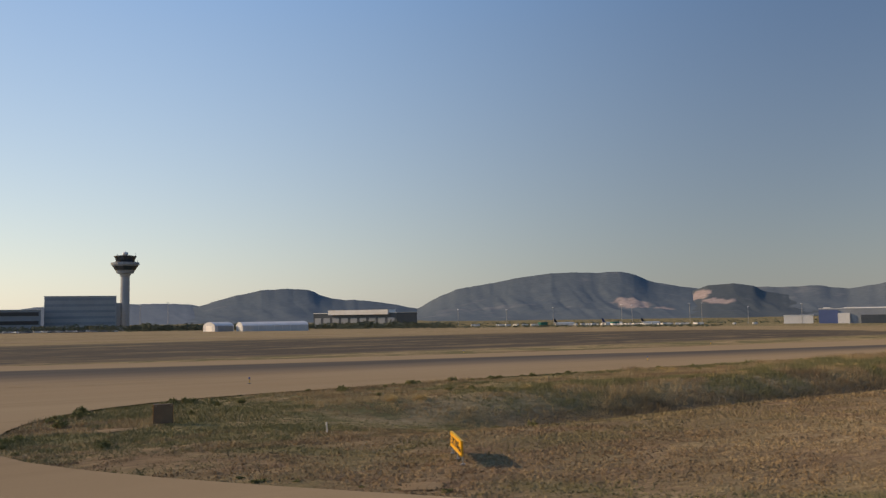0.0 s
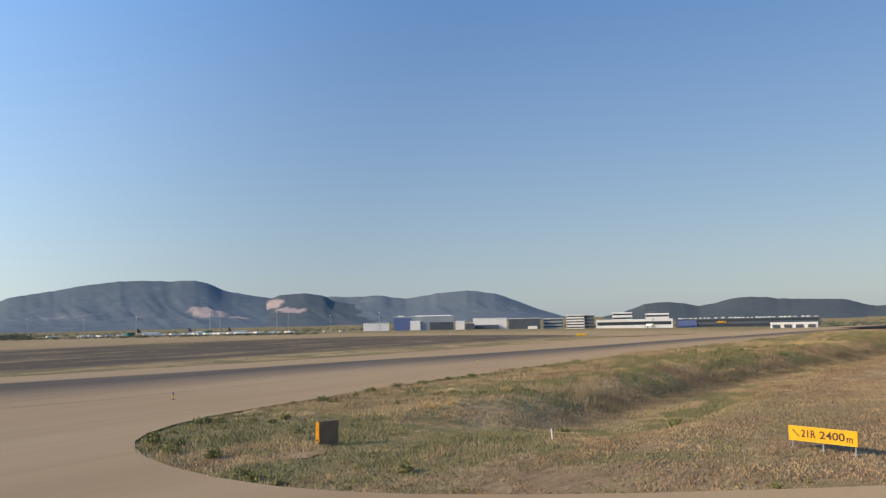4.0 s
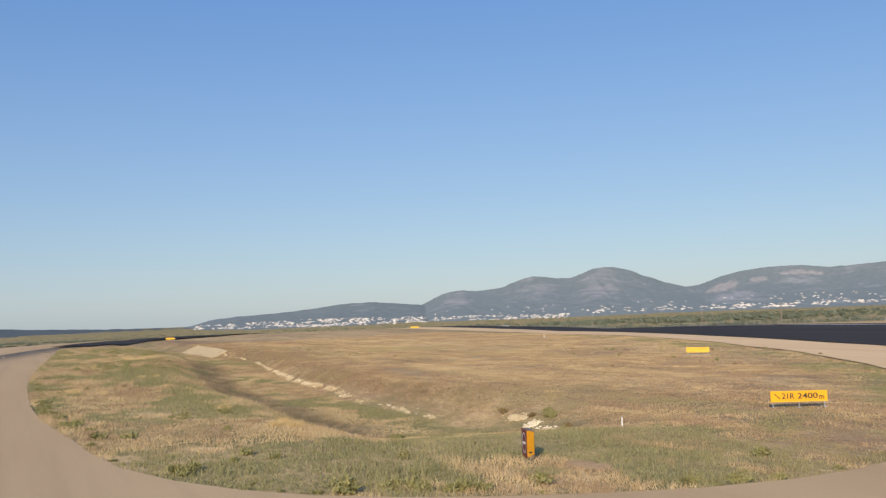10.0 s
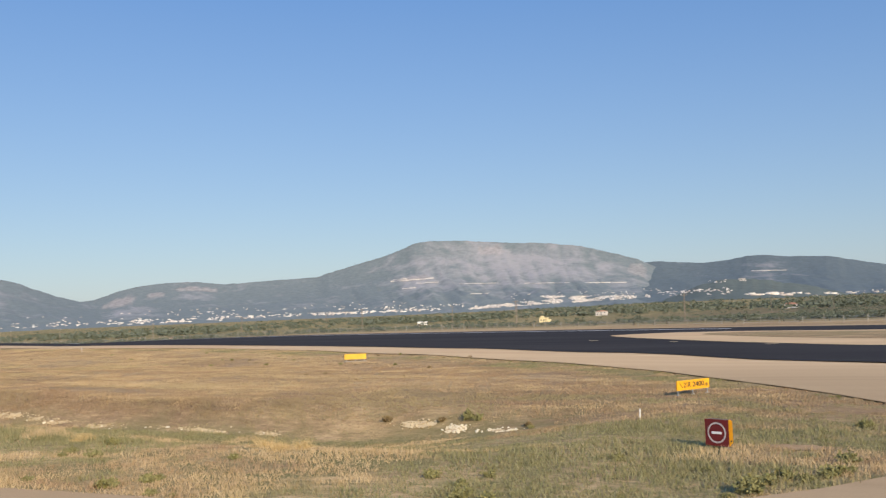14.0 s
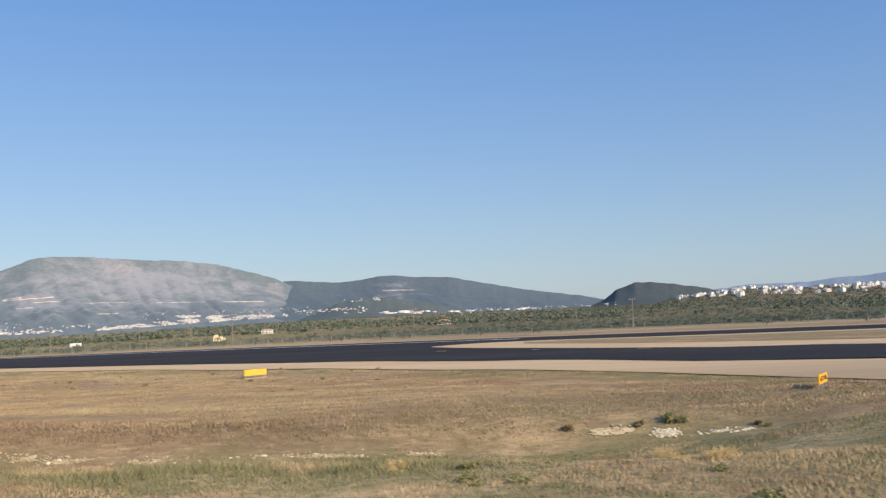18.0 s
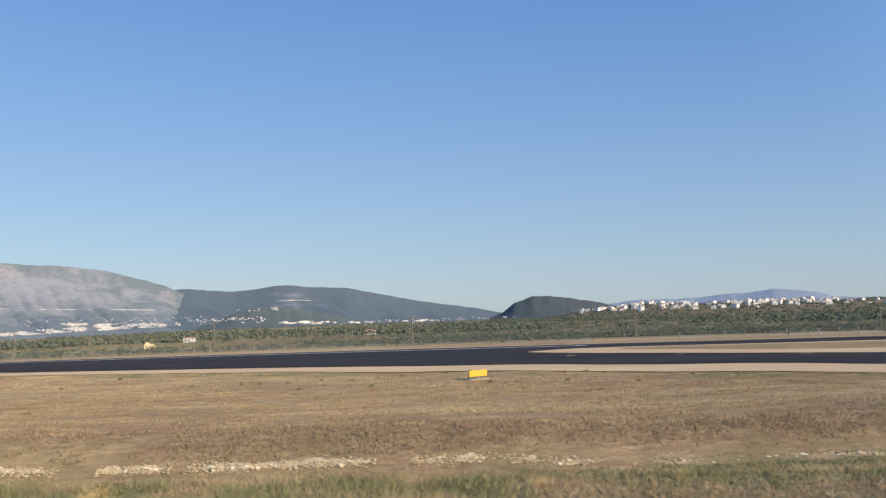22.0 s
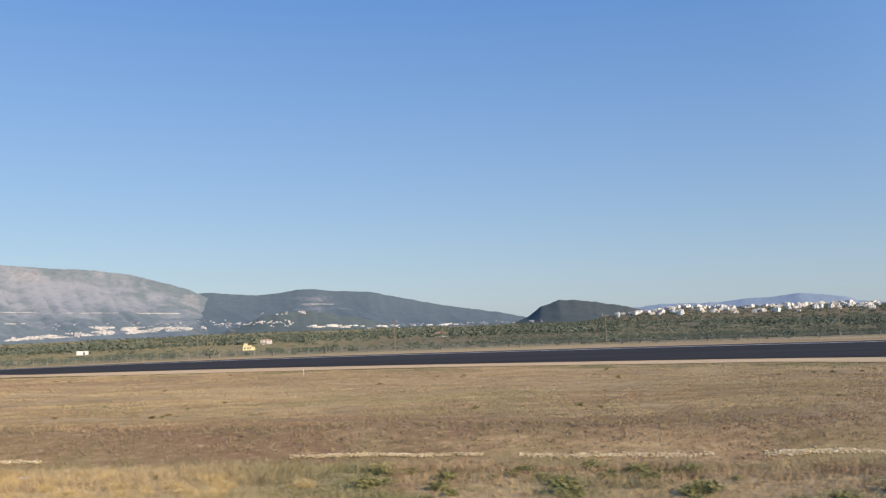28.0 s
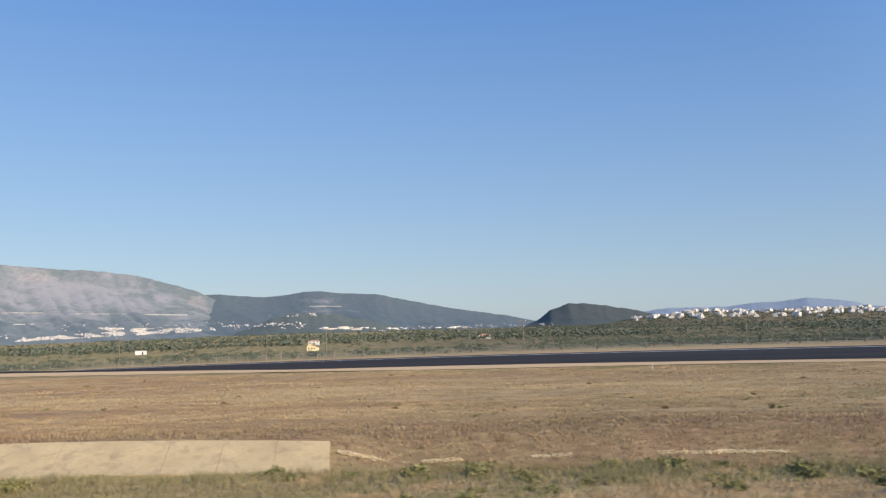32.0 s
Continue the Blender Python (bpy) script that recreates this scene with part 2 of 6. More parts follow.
GLASS = Nodes("dark_window_glass", 0.12, 0, 0.5).color((0.035, 0.045, 0.055)).mat
PLASTER = varied("white_house_plaster", (0.74, 0.71, 0.66), (0.60, 0.54, 0.47), 0.8)
PLASTER_FAR = varied("town_plaster", (0.713, 0.659, 0.572), (0.389, 0.335, 0.286), 0.8, False)
TILE = varied("terracotta_roof", (0.42, 0.20, 0.12), (0.50, 0.28, 0.18), 0.85)
CREAM = surface("cream_plaster", (0.76, 0.64, 0.38), (0.66, 0.55, 0.31), 0.8, 5, 0.85)
PALE_WALL = surface("pale_panel_cladding", (0.78, 0.76, 0.72), (0.68, 0.66, 0.62), 0.05, 0.6, 0.6)
GREY_WALL = surface("grey_panel_cladding", (0.299, 0.325, 0.35), (0.234, 0.26, 0.288), 0.05, 0.6, 0.6)
# grey of office and tower walls standing in shade, put into the base colour
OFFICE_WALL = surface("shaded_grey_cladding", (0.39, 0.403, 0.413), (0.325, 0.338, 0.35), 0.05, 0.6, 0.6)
BLUE_WALL = surface("blue_steel_cladding", (0.10, 0.14, 0.29), (0.08, 0.12, 0.25), 0.05, 0.6, 0.5)
DARK_WALL = surface("dark_glass_cladding", (0.06, 0.075, 0.09), (0.09, 0.10, 0.12), 0.05, 0.6, 0.3)
TENT = surface("dull_white_sheet", (0.60, 0.60, 0.60), (0.50, 0.50, 0.51), 0.2, 3, 0.6)
SHEET = surface("corrugated_white_sheet", (0.84, 0.84, 0.83), (0.76, 0.76, 0.75), 0.2, 3, 0.5)
GREEN_SHEET = surface("green_netting", (0.03, 0.22, 0.16), (0.03, 0.16, 0.12), 0.2, 3, 0.7)
OLIVE = varied("olive_leaves", (0.115, 0.13, 0.088), (0.175, 0.185, 0.13), 0.9, False, 0.1, (0.13, 0.145, 0.10))
SHRUB = varied("green_shrub_leaves", (0.172, 0.168, 0.068), (0.297, 0.263, 0.112), 0.9, False, 0.1)
DRYBUSH = varied("dry_brown_tuft", (0.173, 0.127, 0.0663), (0.275, 0.199, 0.0994), 0.9, False, 0.1)
BARK = surface("bark", (0.12, 0.09, 0.065), (0.08, 0.06, 0.045), 2, 10, 0.95)


def grass_material():
    n = Nodes("grass_blades", 0.9, 0, 0.05)
    r = n.geo.outputs["Random Per Island"]
    gold = n.mix(r, (0.53, 0.405, 0.23), (0.38, 0.28, 0.155))
    brown = n.mix(r, (0.36, 0.25, 0.15), (0.22, 0.148, 0.09))
    dry = n.mix(n.attr("tone"), gold, brown)
    green = n.mix(r, (0.15, 0.148, 0.066), (0.30, 0.265, 0.14))
    c = n.mix(n.attr("green"), dry, green)
    # the dark attribute also paints the bank's shade onto the blades
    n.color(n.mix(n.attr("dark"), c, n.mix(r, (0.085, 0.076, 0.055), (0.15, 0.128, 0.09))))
    return n.mat


GRASS = grass_material()


# ---- ways to build ----
def sstep(v, a, b):
    u = np.clip((np.asarray(v, float) - a) / (b - a), 0, 1)
    return u * u * (3 - 2 * u)


def mesh_of(name, verts, faces, material, smooth=False):
    me = bpy.data.meshes.new(name)
    me.from_pydata([tuple(v) for v in verts], [], [tuple(f) for f in faces])
    me.materials.append(material)
    if smooth:
        me.polygons.foreach_set("use_smooth", [True] * len(me.polygons))
    me.update()
    return me


def fast_mesh(name, verts, tris, material):
    """A mesh of triangles from two arrays."""
    me = bpy.data.meshes.new(name)
    verts, tris = np.asarray(verts, np.float32), np.asarray(tris, np.int32)
    me.vertices.add(len(verts))
    me.vertices.foreach_set("co", verts.ravel())
    me.loops.add(tris.size)
    me.loops.foreach_set("vertex_index", tris.ravel())
    me.polygons.add(len(tris))
    me.polygons.foreach_set("loop_start", np.arange(0, tris.size, 3, dtype=np.int32))
    me.update(calc_edges=True)
    me.materials.append(material)
    return me


def point_values(me, name, values):
    a = me.attributes.new(name, "FLOAT", "POINT")
    a.data.foreach_set("value", np.asarray(values, np.float32))


def box(bm, cx, cy, cz, sx, sy, sz, turn=0.0, bevel=0.0):
    m = Matrix.Translation((cx, cy, cz)) @ Matrix.Rotation(turn, 4, "Z") @ Matrix.Diagonal((sx, sy, sz, 1))
    made = bmesh.ops.create_cube(bm, size=1, matrix=m)["verts"]
    if bevel:
        bmesh.ops.bevel(bm, geom=list({e for v in made for e in v.link_edges}), offset=bevel, segments=2, affect="EDGES")


def rod(bm, x, y, z0, z1, r0, r1=None, sides=8):
    r1 = r0 if r1 is None else r1
    bmesh.ops.create_cone(bm, cap_ends=True, segments=sides, radius1=r0, radius2=r1, depth=z1 - z0,
                          matrix=Matrix.Translation((x, y, (z0 + z1) / 2)))


def beam(bm, a, b, r, sides=6):
    a, b = Vector(a), Vector(b)
    m = Matrix.Translation((a + b) / 2) @ (b - a).to_track_quat("Z", "Y").to_matrix().to_4x4()
    bmesh.ops.create_cone(bm, cap_ends=True, segments=sides, radius1=r, radius2=r, depth=(b - a).length, matrix=m)


def mesh_from(name, bm, material):
    me = bpy.data.meshes.new(name)
    bm.to_mesh(me)
    bm.free()
    me.materials.append(material)
    return me


def part(name, bm, material, parent, label=""):
    """Links a bmesh (or a finished mesh) as one part of a thing."""
    me = bm if isinstance(bm, bpy.types.Mesh) else mesh_from(name, bm, material)
    ob = new(name, me)
    ob.parent = parent
    if label:
        ob["label"] = label
    return ob


def boxes(*specs, bevel=0.0):
    bm = bmesh.new()
    for s in specs:
        box(bm, *s, bevel=bevel)
    return bm


def thing(name, m, label, category, group="", kind=""):
    ob = new(name)
    ob.matrix_world = m
    return tagged(ob, label, category, group, kind)


def curve_points(ctrl, step=3.0):
    """A smooth line through control points."""
    p = np.array(ctrl, float)
    q = np.vstack([2 * p[0] - p[1], p, 2 * p[-1] - p[-2]])
    out = []
    for k in range(1, len(q) - 2):
        count = max(2, int(np.linalg.norm(q[k + 1][:2] - q[k][:2]) / step))
        count = min(count, 60)
        for u in np.linspace(0, 1, count, endpoint=False):
            out.append(0.5 * (2 * q[k] + (q[k + 1] - q[k - 1]) * u + (2 * q[k - 1] - 5 * q[k] + 4 * q[k + 1] - q[k + 2]) * u ** 2
                              + (3 * q[k] - q[k - 1] - 3 * q[k + 1] + q[k + 2]) * u ** 3))
    out.append(p[-1])
    return np.array(out)


# ---- the lie of the land ----
CX, CY = 90.0, 15.0


def polar(bearing, dist):
    a = np.radians(bearing)
    return CX + np.sin(a) * dist, CY + np.cos(a) * dist


def stone_line(x):
    """Where the stone lining of the ditch runs."""
    return 32.2 + 8.3 * sstep(x, 86, -2)


def plain(x, y):
    """Height of the open ground: level airfield, a drainage ditch, the plain that falls away and rises to the hills."""
    x, y = np.asarray(x, float), np.asarray(y, float)
    d = np.hypot(x - CX, y - CY)
    az = np.degrees(np.arctan2(x - CX, y - CY))
    off = y - (stone_line(x) - 4.2)
    lined = sstep(x, -2, -6)
    depth = 1.4 * sstep(x, 119, 103) * sstep(x, -105, -60)
    z = -depth * np.where(off < 0, sstep(off, -7.6, -2.4), 1 - sstep(off, 3.2 - 1.6 * lined, 6.6 - 0.6 * lined))
    z = z + 0.3 * sstep(y, 58, 95)
    z = z + 0.10 * np.sin(x * 0.21 + y * 0.13) * np.sin(y * 0.19 - x * 0.07) * sstep(y, 22, 32) * sstep(y, 92, 80)
    far_tan = np.interp(az, [-175, -150, -120, -95, -75, -60, -45, -30, -15, 0, 10, 25, 60, 175],
                        [-0.55, -0.62, -0.72, -0.9, -0.9, -0.75, -0.5, -0.3, 0.05, 0.12, 0.1, 0.05, -0.3, -0.55])
    far_z = 4.4 + 2200 * np.tan(np.radians(far_tan))
    drop = np.interp(az, [-175, -130, -100, -75, -45, -30, 30, 90, 175], [-1.5, -4.0, -7.5, -8.5, -6.5, -4.5, -4.0, -3.0, -1.5])
    fall = np.interp(az, [-130, -105, -74, -66], [0, 1, 1, 0])
    level = 130 * np.interp(az, [-100, -84, -60, -48], [0, 1, 1, 0])
    run = np.clip((d - 110 + 15 * fall - level) / (370 - 65 * fall), 0, 1)
    z = z + drop * run * run * (3 - 2 * run)
    z = z + (far_z - drop) * np.clip((d - 420) / 1800, 0, 1)
    z = z + (np.interp(az, [-118, -108, -76, -66], [-3.0, -17.0, -17.0, -3.0]) - far_z) * np.clip((d - 2220) / 2600, 0, 1)
    return z


def ground_z(x, y):
    return float(plain(x, y))


EDGE = [(-700, 60), (-300, 33), (-100, 20.5), (0, 14.6), (60, 11.4), (92, 11.2), (107, 12.4), (116, 13.4), (121.8, 15.8), (125, 18.9), (127.3, 23.2),
        (128.4, 28.2), (127.9, 32.5), (125.2, 38), (120.5, 44.6), (113, 53.6), (108, 57.7), (85, 72.5), (38, 92), (0, 98.5), (-53, 109), (-150, 126), (-700, 223)]
OUTER = [(-700, 31), (-300, 4), (-100, -10), (0, -12.5), (60, -20), (93, -27.5), (112, -33), (135, -41), (200, -62), (260, -45), (270, 0),
         (270, 40), (240, 60), (200, 55), (165, 44), (140, 56), (119, 65.2), (92, 80.2), (36, 99.8), (0, 109.2), (-59, 121.2), (-150, 139.2), (-700, 236.2)]
NEAR_BLACK = [(260, -20), (200, 25), (165, 44), (140, 56), (119, 65), (103, 74.5), (76, 86.5), (46, 96.5), (32, 101), (0, 109), (-59, 121), (-150, 139), (-700, 236)]
FAR_BLACK = [(330, 100), (270, 112), (230, 120), (190, 127), (150, 134), (120, 139), (85, 146), (50, 152), (33, 155), (0, 161), (-59, 171), (-150, 187), (-700, 284)]


def sheet(name, a, b, lift, material, across=8, label="", category="", step=4.0):
    """A pavement between two lines, laid on the ground."""
    a, b = np.array(a, float), np.array(b, float)
    both = curve_points(np.hstack([a, b]), step)
    verts, faces = [], []
    n = across + 1
    for row in both:
        for u in np.linspace(0, 1, n):
            x, y = row[:2] * (1 - u) + row[2:] * u
            verts.append((x, y, ground_z(x, y) + lift))
    for i in range(len(both) - 1):
        for k in range(across):
            faces.append((i * n + k, i * n + k + 1, (i + 1) * n + k + 1, (i + 1) * n + k))
    me = mesh_of(name, verts, faces, material, True)
    ob = new(name, me)
    if me.polygons[len(me.polygons) // 2].normal.z < 0:
        me.flip_normals()
    return tagged(ob, label, category, kind="structure")


def inside(px, py, poly):
    """Which points lie inside a closed outline."""
    px, py = np.asarray(px), np.asarray(py)
    hit = np.zeros(px.shape, bool)
    q = np.array(poly)
    for (x0, y0), (x1, y1) in zip(q, np.roll(q, -1, axis=0)):
        if y0 == y1:
            continue
        cross = ((y0 > py) != (y1 > py)) & (px < (x1 - x0) * (py - y0) / (y1 - y0) + x0)
        hit ^= cross
    return hit


ISLAND = curve_points(EDGE, 4.0)


def green_at(x, y):
    x, y = np.asarray(x, float), np.asarray(y, float)
    edge = sstep(y, 30, 16) * sstep(x, -300, -200) * sstep(y, 5, 12)
    corner = np.exp(-((x - 120) ** 2 + (y - 27) ** 2) / 260)
    ditch = np.exp(-((y - stone_line(x) + 4.0) / 3.2) ** 2) * sstep(x, 114, 106)
    bottom = 0.65 * np.exp(-((y - stone_line(x) + 2.8) / 1.7) ** 2) * sstep(x, 112, 102) * sstep(x, 0, 30)
    far = sstep(np.hypot(x - CX, y - CY), 450, 900) * 1.3
    south = y + 0.068 * x
    verge = 0.9 * sstep(south, -33, -30) * sstep(south, -16, -19) * sstep(x, 260, 200)
    rim = np.interp(x, [-150, -53, 0, 38, 85, 108, 113, 120], [126, 109, 98.5, 92, 72.5, 57.7, 53.6, 44.6])
    fringe = 0.9 * sstep(y, rim - 6, rim - 3.5) * sstep(y, rim + 3, rim) * sstep(x, 122, 112)
    north = sstep(y, 185, 215) * 1.6
    return np.clip(0.2 + (0.35 + 0.2 * sstep(x, 5, 35) + 0.25 * sstep(x, 50, 85)) * edge + 0.75 * corner + 0.9 * ditch + verge, 0, 1) * np.where((y > 44) & (y < 170), 0.6, 1) + np.maximum(north, far) + fringe + bottom + 0.35 * np.exp(-((x - 30) / 28) ** 2 - ((y - 55) / 11) ** 2)


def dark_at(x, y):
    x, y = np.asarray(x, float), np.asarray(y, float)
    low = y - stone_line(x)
    # shade on the ditch's south bank, painted into ground and grass colour
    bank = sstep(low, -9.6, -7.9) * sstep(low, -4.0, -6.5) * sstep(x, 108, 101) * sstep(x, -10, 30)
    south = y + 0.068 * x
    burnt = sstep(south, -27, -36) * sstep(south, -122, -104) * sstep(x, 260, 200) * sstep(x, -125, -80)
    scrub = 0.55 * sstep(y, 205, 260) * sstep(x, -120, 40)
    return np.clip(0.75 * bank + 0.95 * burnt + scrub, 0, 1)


def waves(x, y, seed):
    """Smooth noise over the plan, from -1 to 1."""
    x, y = np.asarray(x, float), np.asarray(y, float)
    ix, iy = np.floor(x), np.floor(y)
    fx, fy = x - ix, y - iy
    fx, fy = fx * fx * (3 - 2 * fx), fy * fy * (3 - 2 * fy)

    def corner(a, b):
        v = np.sin(a * 127.1 + b * 311.7 + seed * 74.7) * 43758.5453
        return (v - np.floor(v)) * 2 - 1

    low = corner(ix, iy) * (1 - fx) + corner(ix + 1, iy) * fx
    high = corner(ix, iy + 1) * (1 - fx) + corner(ix + 1, iy + 1) * fx
    return low * (1 - fy) + high * fy


def tone_at(x, y):
    """How brown the dry grass is: 0 golden straw, 1 reddish brown thatch."""
    x, y = np.asarray(x, float), np.asarray(y, float)
    low = y - stone_line(x)
    t = 0.42 + 0.22 * waves(x * 0.035, y * 0.09, 1) + 0.16 * waves(x * 0.11, y * 0.3, 2)
    t = t + 0.42 * np.exp(-((low - 3.0) / 4.2) ** 2) * sstep(x, 108, 96)
    t = t + 0.34 * np.exp(-((x - 114) / 13) ** 2 - ((y - 42) / 9) ** 2)
    t = t + 0.25 * np.exp(-((x - 92) / 14) ** 2 - ((y - 62) / 5) ** 2)
    t = t - 0.34 * np.exp(-((x - 102) / 9) ** 2 - ((y - 24) / 5.5) ** 2)
    t = t - 0.16 * sstep(y, 31, 24) - 0.22 * sstep(y + 0.2 * x, 92, 101) * sstep(x, 80, 50)
    t = t - 0.5 * np.exp(-((x - 22) / 5.5) ** 2 - ((y - 25) / 4.5) ** 2)
    return np.clip(t, 0, 1)


def build_ground():
    rings = np.concatenate([np.arange(1.5, 140, 1.3), np.geomspace(140, 4850, 85)])
    turns = np.radians(np.arange(0, 360, 0.5))
    x = CX + np.outer(rings, np.sin(turns))
    y = CY + np.outer(rings, np.cos(turns))
    z = plain(x, y)
    rough = np.array([noise.noise((a * 0.35, b * 0.35, 0)) for a, b in zip(x[:108].ravel(), y[:108].ravel())]).reshape(108, -1)
    z[:108] += rough * 0.06 - 0.02
    nr, nt = x.shape
    verts = np.column_stack([x.ravel(), y.ravel(), z.ravel()])
    verts = np.vstack([verts, [[CX, CY, ground_z(CX, CY)]]])
    faces = []
    for i in range(nr - 1):
        for k in range(nt):
            k2 = (k + 1) % nt
            faces.append((i * nt + k, i * nt + k2, (i + 1) * nt + k2, (i + 1) * nt + k))
    c = len(verts) - 1
    faces += [(c, (k + 1) % nt, k) for k in range(nt)]
    me = mesh_of("ground", verts, faces, GROUND, True)
    if me.polygons[0].normal.z < 0:
        me.flip_normals()
    point_values(me, "green", green_at(verts[:, 0], verts[:, 1]))
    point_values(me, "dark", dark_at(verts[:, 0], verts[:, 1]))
    point_values(me, "tone", tone_at(verts[:, 0], verts[:, 1]))
    tagged(new("ground", me), "dry straw-coloured grassland with green and scorched patches, bank shade painted in", "ground", kind="structure")


build_ground()
apron = sheet("taxiway", EDGE, OUTER, 0.05, TAN, 10, "pale worn taxiway pavement with a dark central lane", "taxiway")
point_values(apron.data, "lane", [float(sstep(v.co.y, 44, 66)) * float(sstep(v.co.y, -60, 0)) for v in apron.data.vertices])
LANE_A = [(270, -45), (200, -32), (150, -14), (118, -1), (107, 0.5), (91, 1.5), (75, 4.5), (58, 7), (30, 9), (5, 12), (-15, 16), (-50, 24), (-90, 37), (-115, 51), (-135, 66), (-165, 79), (-220, 106), (-290, 146), (-370, 186)]
LANE_B = [(250, -85), (185, -52), (135, -31), (120, -26.5), (100, -20.5), (85, -16.5), (66, -12), (52, -7.5), (24, -2), (0, 2), (-22, 7), (-54, 13.5), (-94, 26), (-118, 38), (-145, 54), (-175, 66), (-230, 92), (-300, 132), (-380, 172)]
lane = sheet("taxiway_lane", LANE_A, LANE_B, 0.062, GREY, 12, "dark rubber-stained asphalt lane of the taxiway", "taxiway")
side = np.tile(np.linspace(0, 1, 13), len(lane.data.vertices) // 13)
point_values(lane.data, "lane", sstep(side, 0.0, 0.75) * sstep(side, 1.0, 0.93))
LINK_A = [(-58, 24), (-90, 36), (-115, 51), (-135, 66), (-165, 79), (-220, 106), (-290, 146), (-370, 186)]
LINK_B = [(-62, 15.5), (-96, 26), (-123, 40), (-145, 54), (-175, 66), (-230, 92), (-300, 132), (-380, 172)]
sheet("exit_link", LINK_A, LINK_B, 0.32, BLACK, 3, "black asphalt link between taxiway and runway", "taxiway")
sheet("runway", NEAR_BLACK, FAR_BLACK, 0.10, BLACK, 26, "freshly laid black asphalt runway and its exit", "runway")

# pale border and grass of the second island, between runway and exit
ISLE_FAR = [(89, 113.5), (93, 118.5), (102, 121.5), (129, 116), (180, 108), (300, 90)]
ISLE_NEAR = [(89, 112), (92, 107), (101, 97), (115, 86), (150, 74), (240, 62)]
sheet("runway_shoulder", ISLE_FAR, ISLE_NEAR, 0.13, TAN, 12, "pale paved nose between runway and exit", "pavement")
nose = bpy.data.objects["runway_shoulder"]
point_values(nose.data, "lane", [1.0] * len(nose.data.vertices))
isle = sheet("grass_island", [(101, 116), (110, 116.5), (129, 111.5), (180, 103), (300, 85)], [(101, 111), (106, 105), (119, 94), (152, 81), (240, 68)], 0.155, GROUND, 10,
      "dry grass island between runway and exit", "ground")
point_values(isle.data, "tone", [0.55] * len(isle.data.vertices))
point_values(isle.data, "green", [0.5] * len(isle.data.vertices))
sheet("runway_line", [(-700, 270), (-150, 176), (0, 150), (60, 140), (100, 133)], [(-700, 271.8), (-150, 177.8), (0, 151.8), (60, 141.8), (100, 134.8)], 0.125, PAINT, 1,
      "worn white runway edge line", "marking")
for mx, my, ml in ((92.0, 96.9, 1.1), (102.7, 91.4, 0.8), (113.4, 85.3, 1.2)):
    bar = new("exit_marking", mesh_from("exit_marking", boxes((mx, my, ground_z(mx, my) + 0.13, ml, 0.3, 0.02)), CONCRETE))
    tagged(bar, "short worn white marking on black asphalt", "marking", kind="structure")
sheet("parallel_taxiway", [(-900, -40), (-300, -95), (0, -130), (150, -155), (500, -210)], [(-900, -52), (-300, -107), (0, -142), (150, -170), (500, -230)], 0.05, TAN, 3,
      "pale strip of a parallel taxiway across the field", "taxiway")
sheet("taxiway_link", [(-20, -15), (-60, -13), (-110, -9)], [(-90, -85), (-190, -75), (-260, -70)], 0.055, TAN, 4,
      "pale taxiway branch across the grass", "taxiway")

# ---- hills round the plain ----
FOOT = -40.0


LAND = []


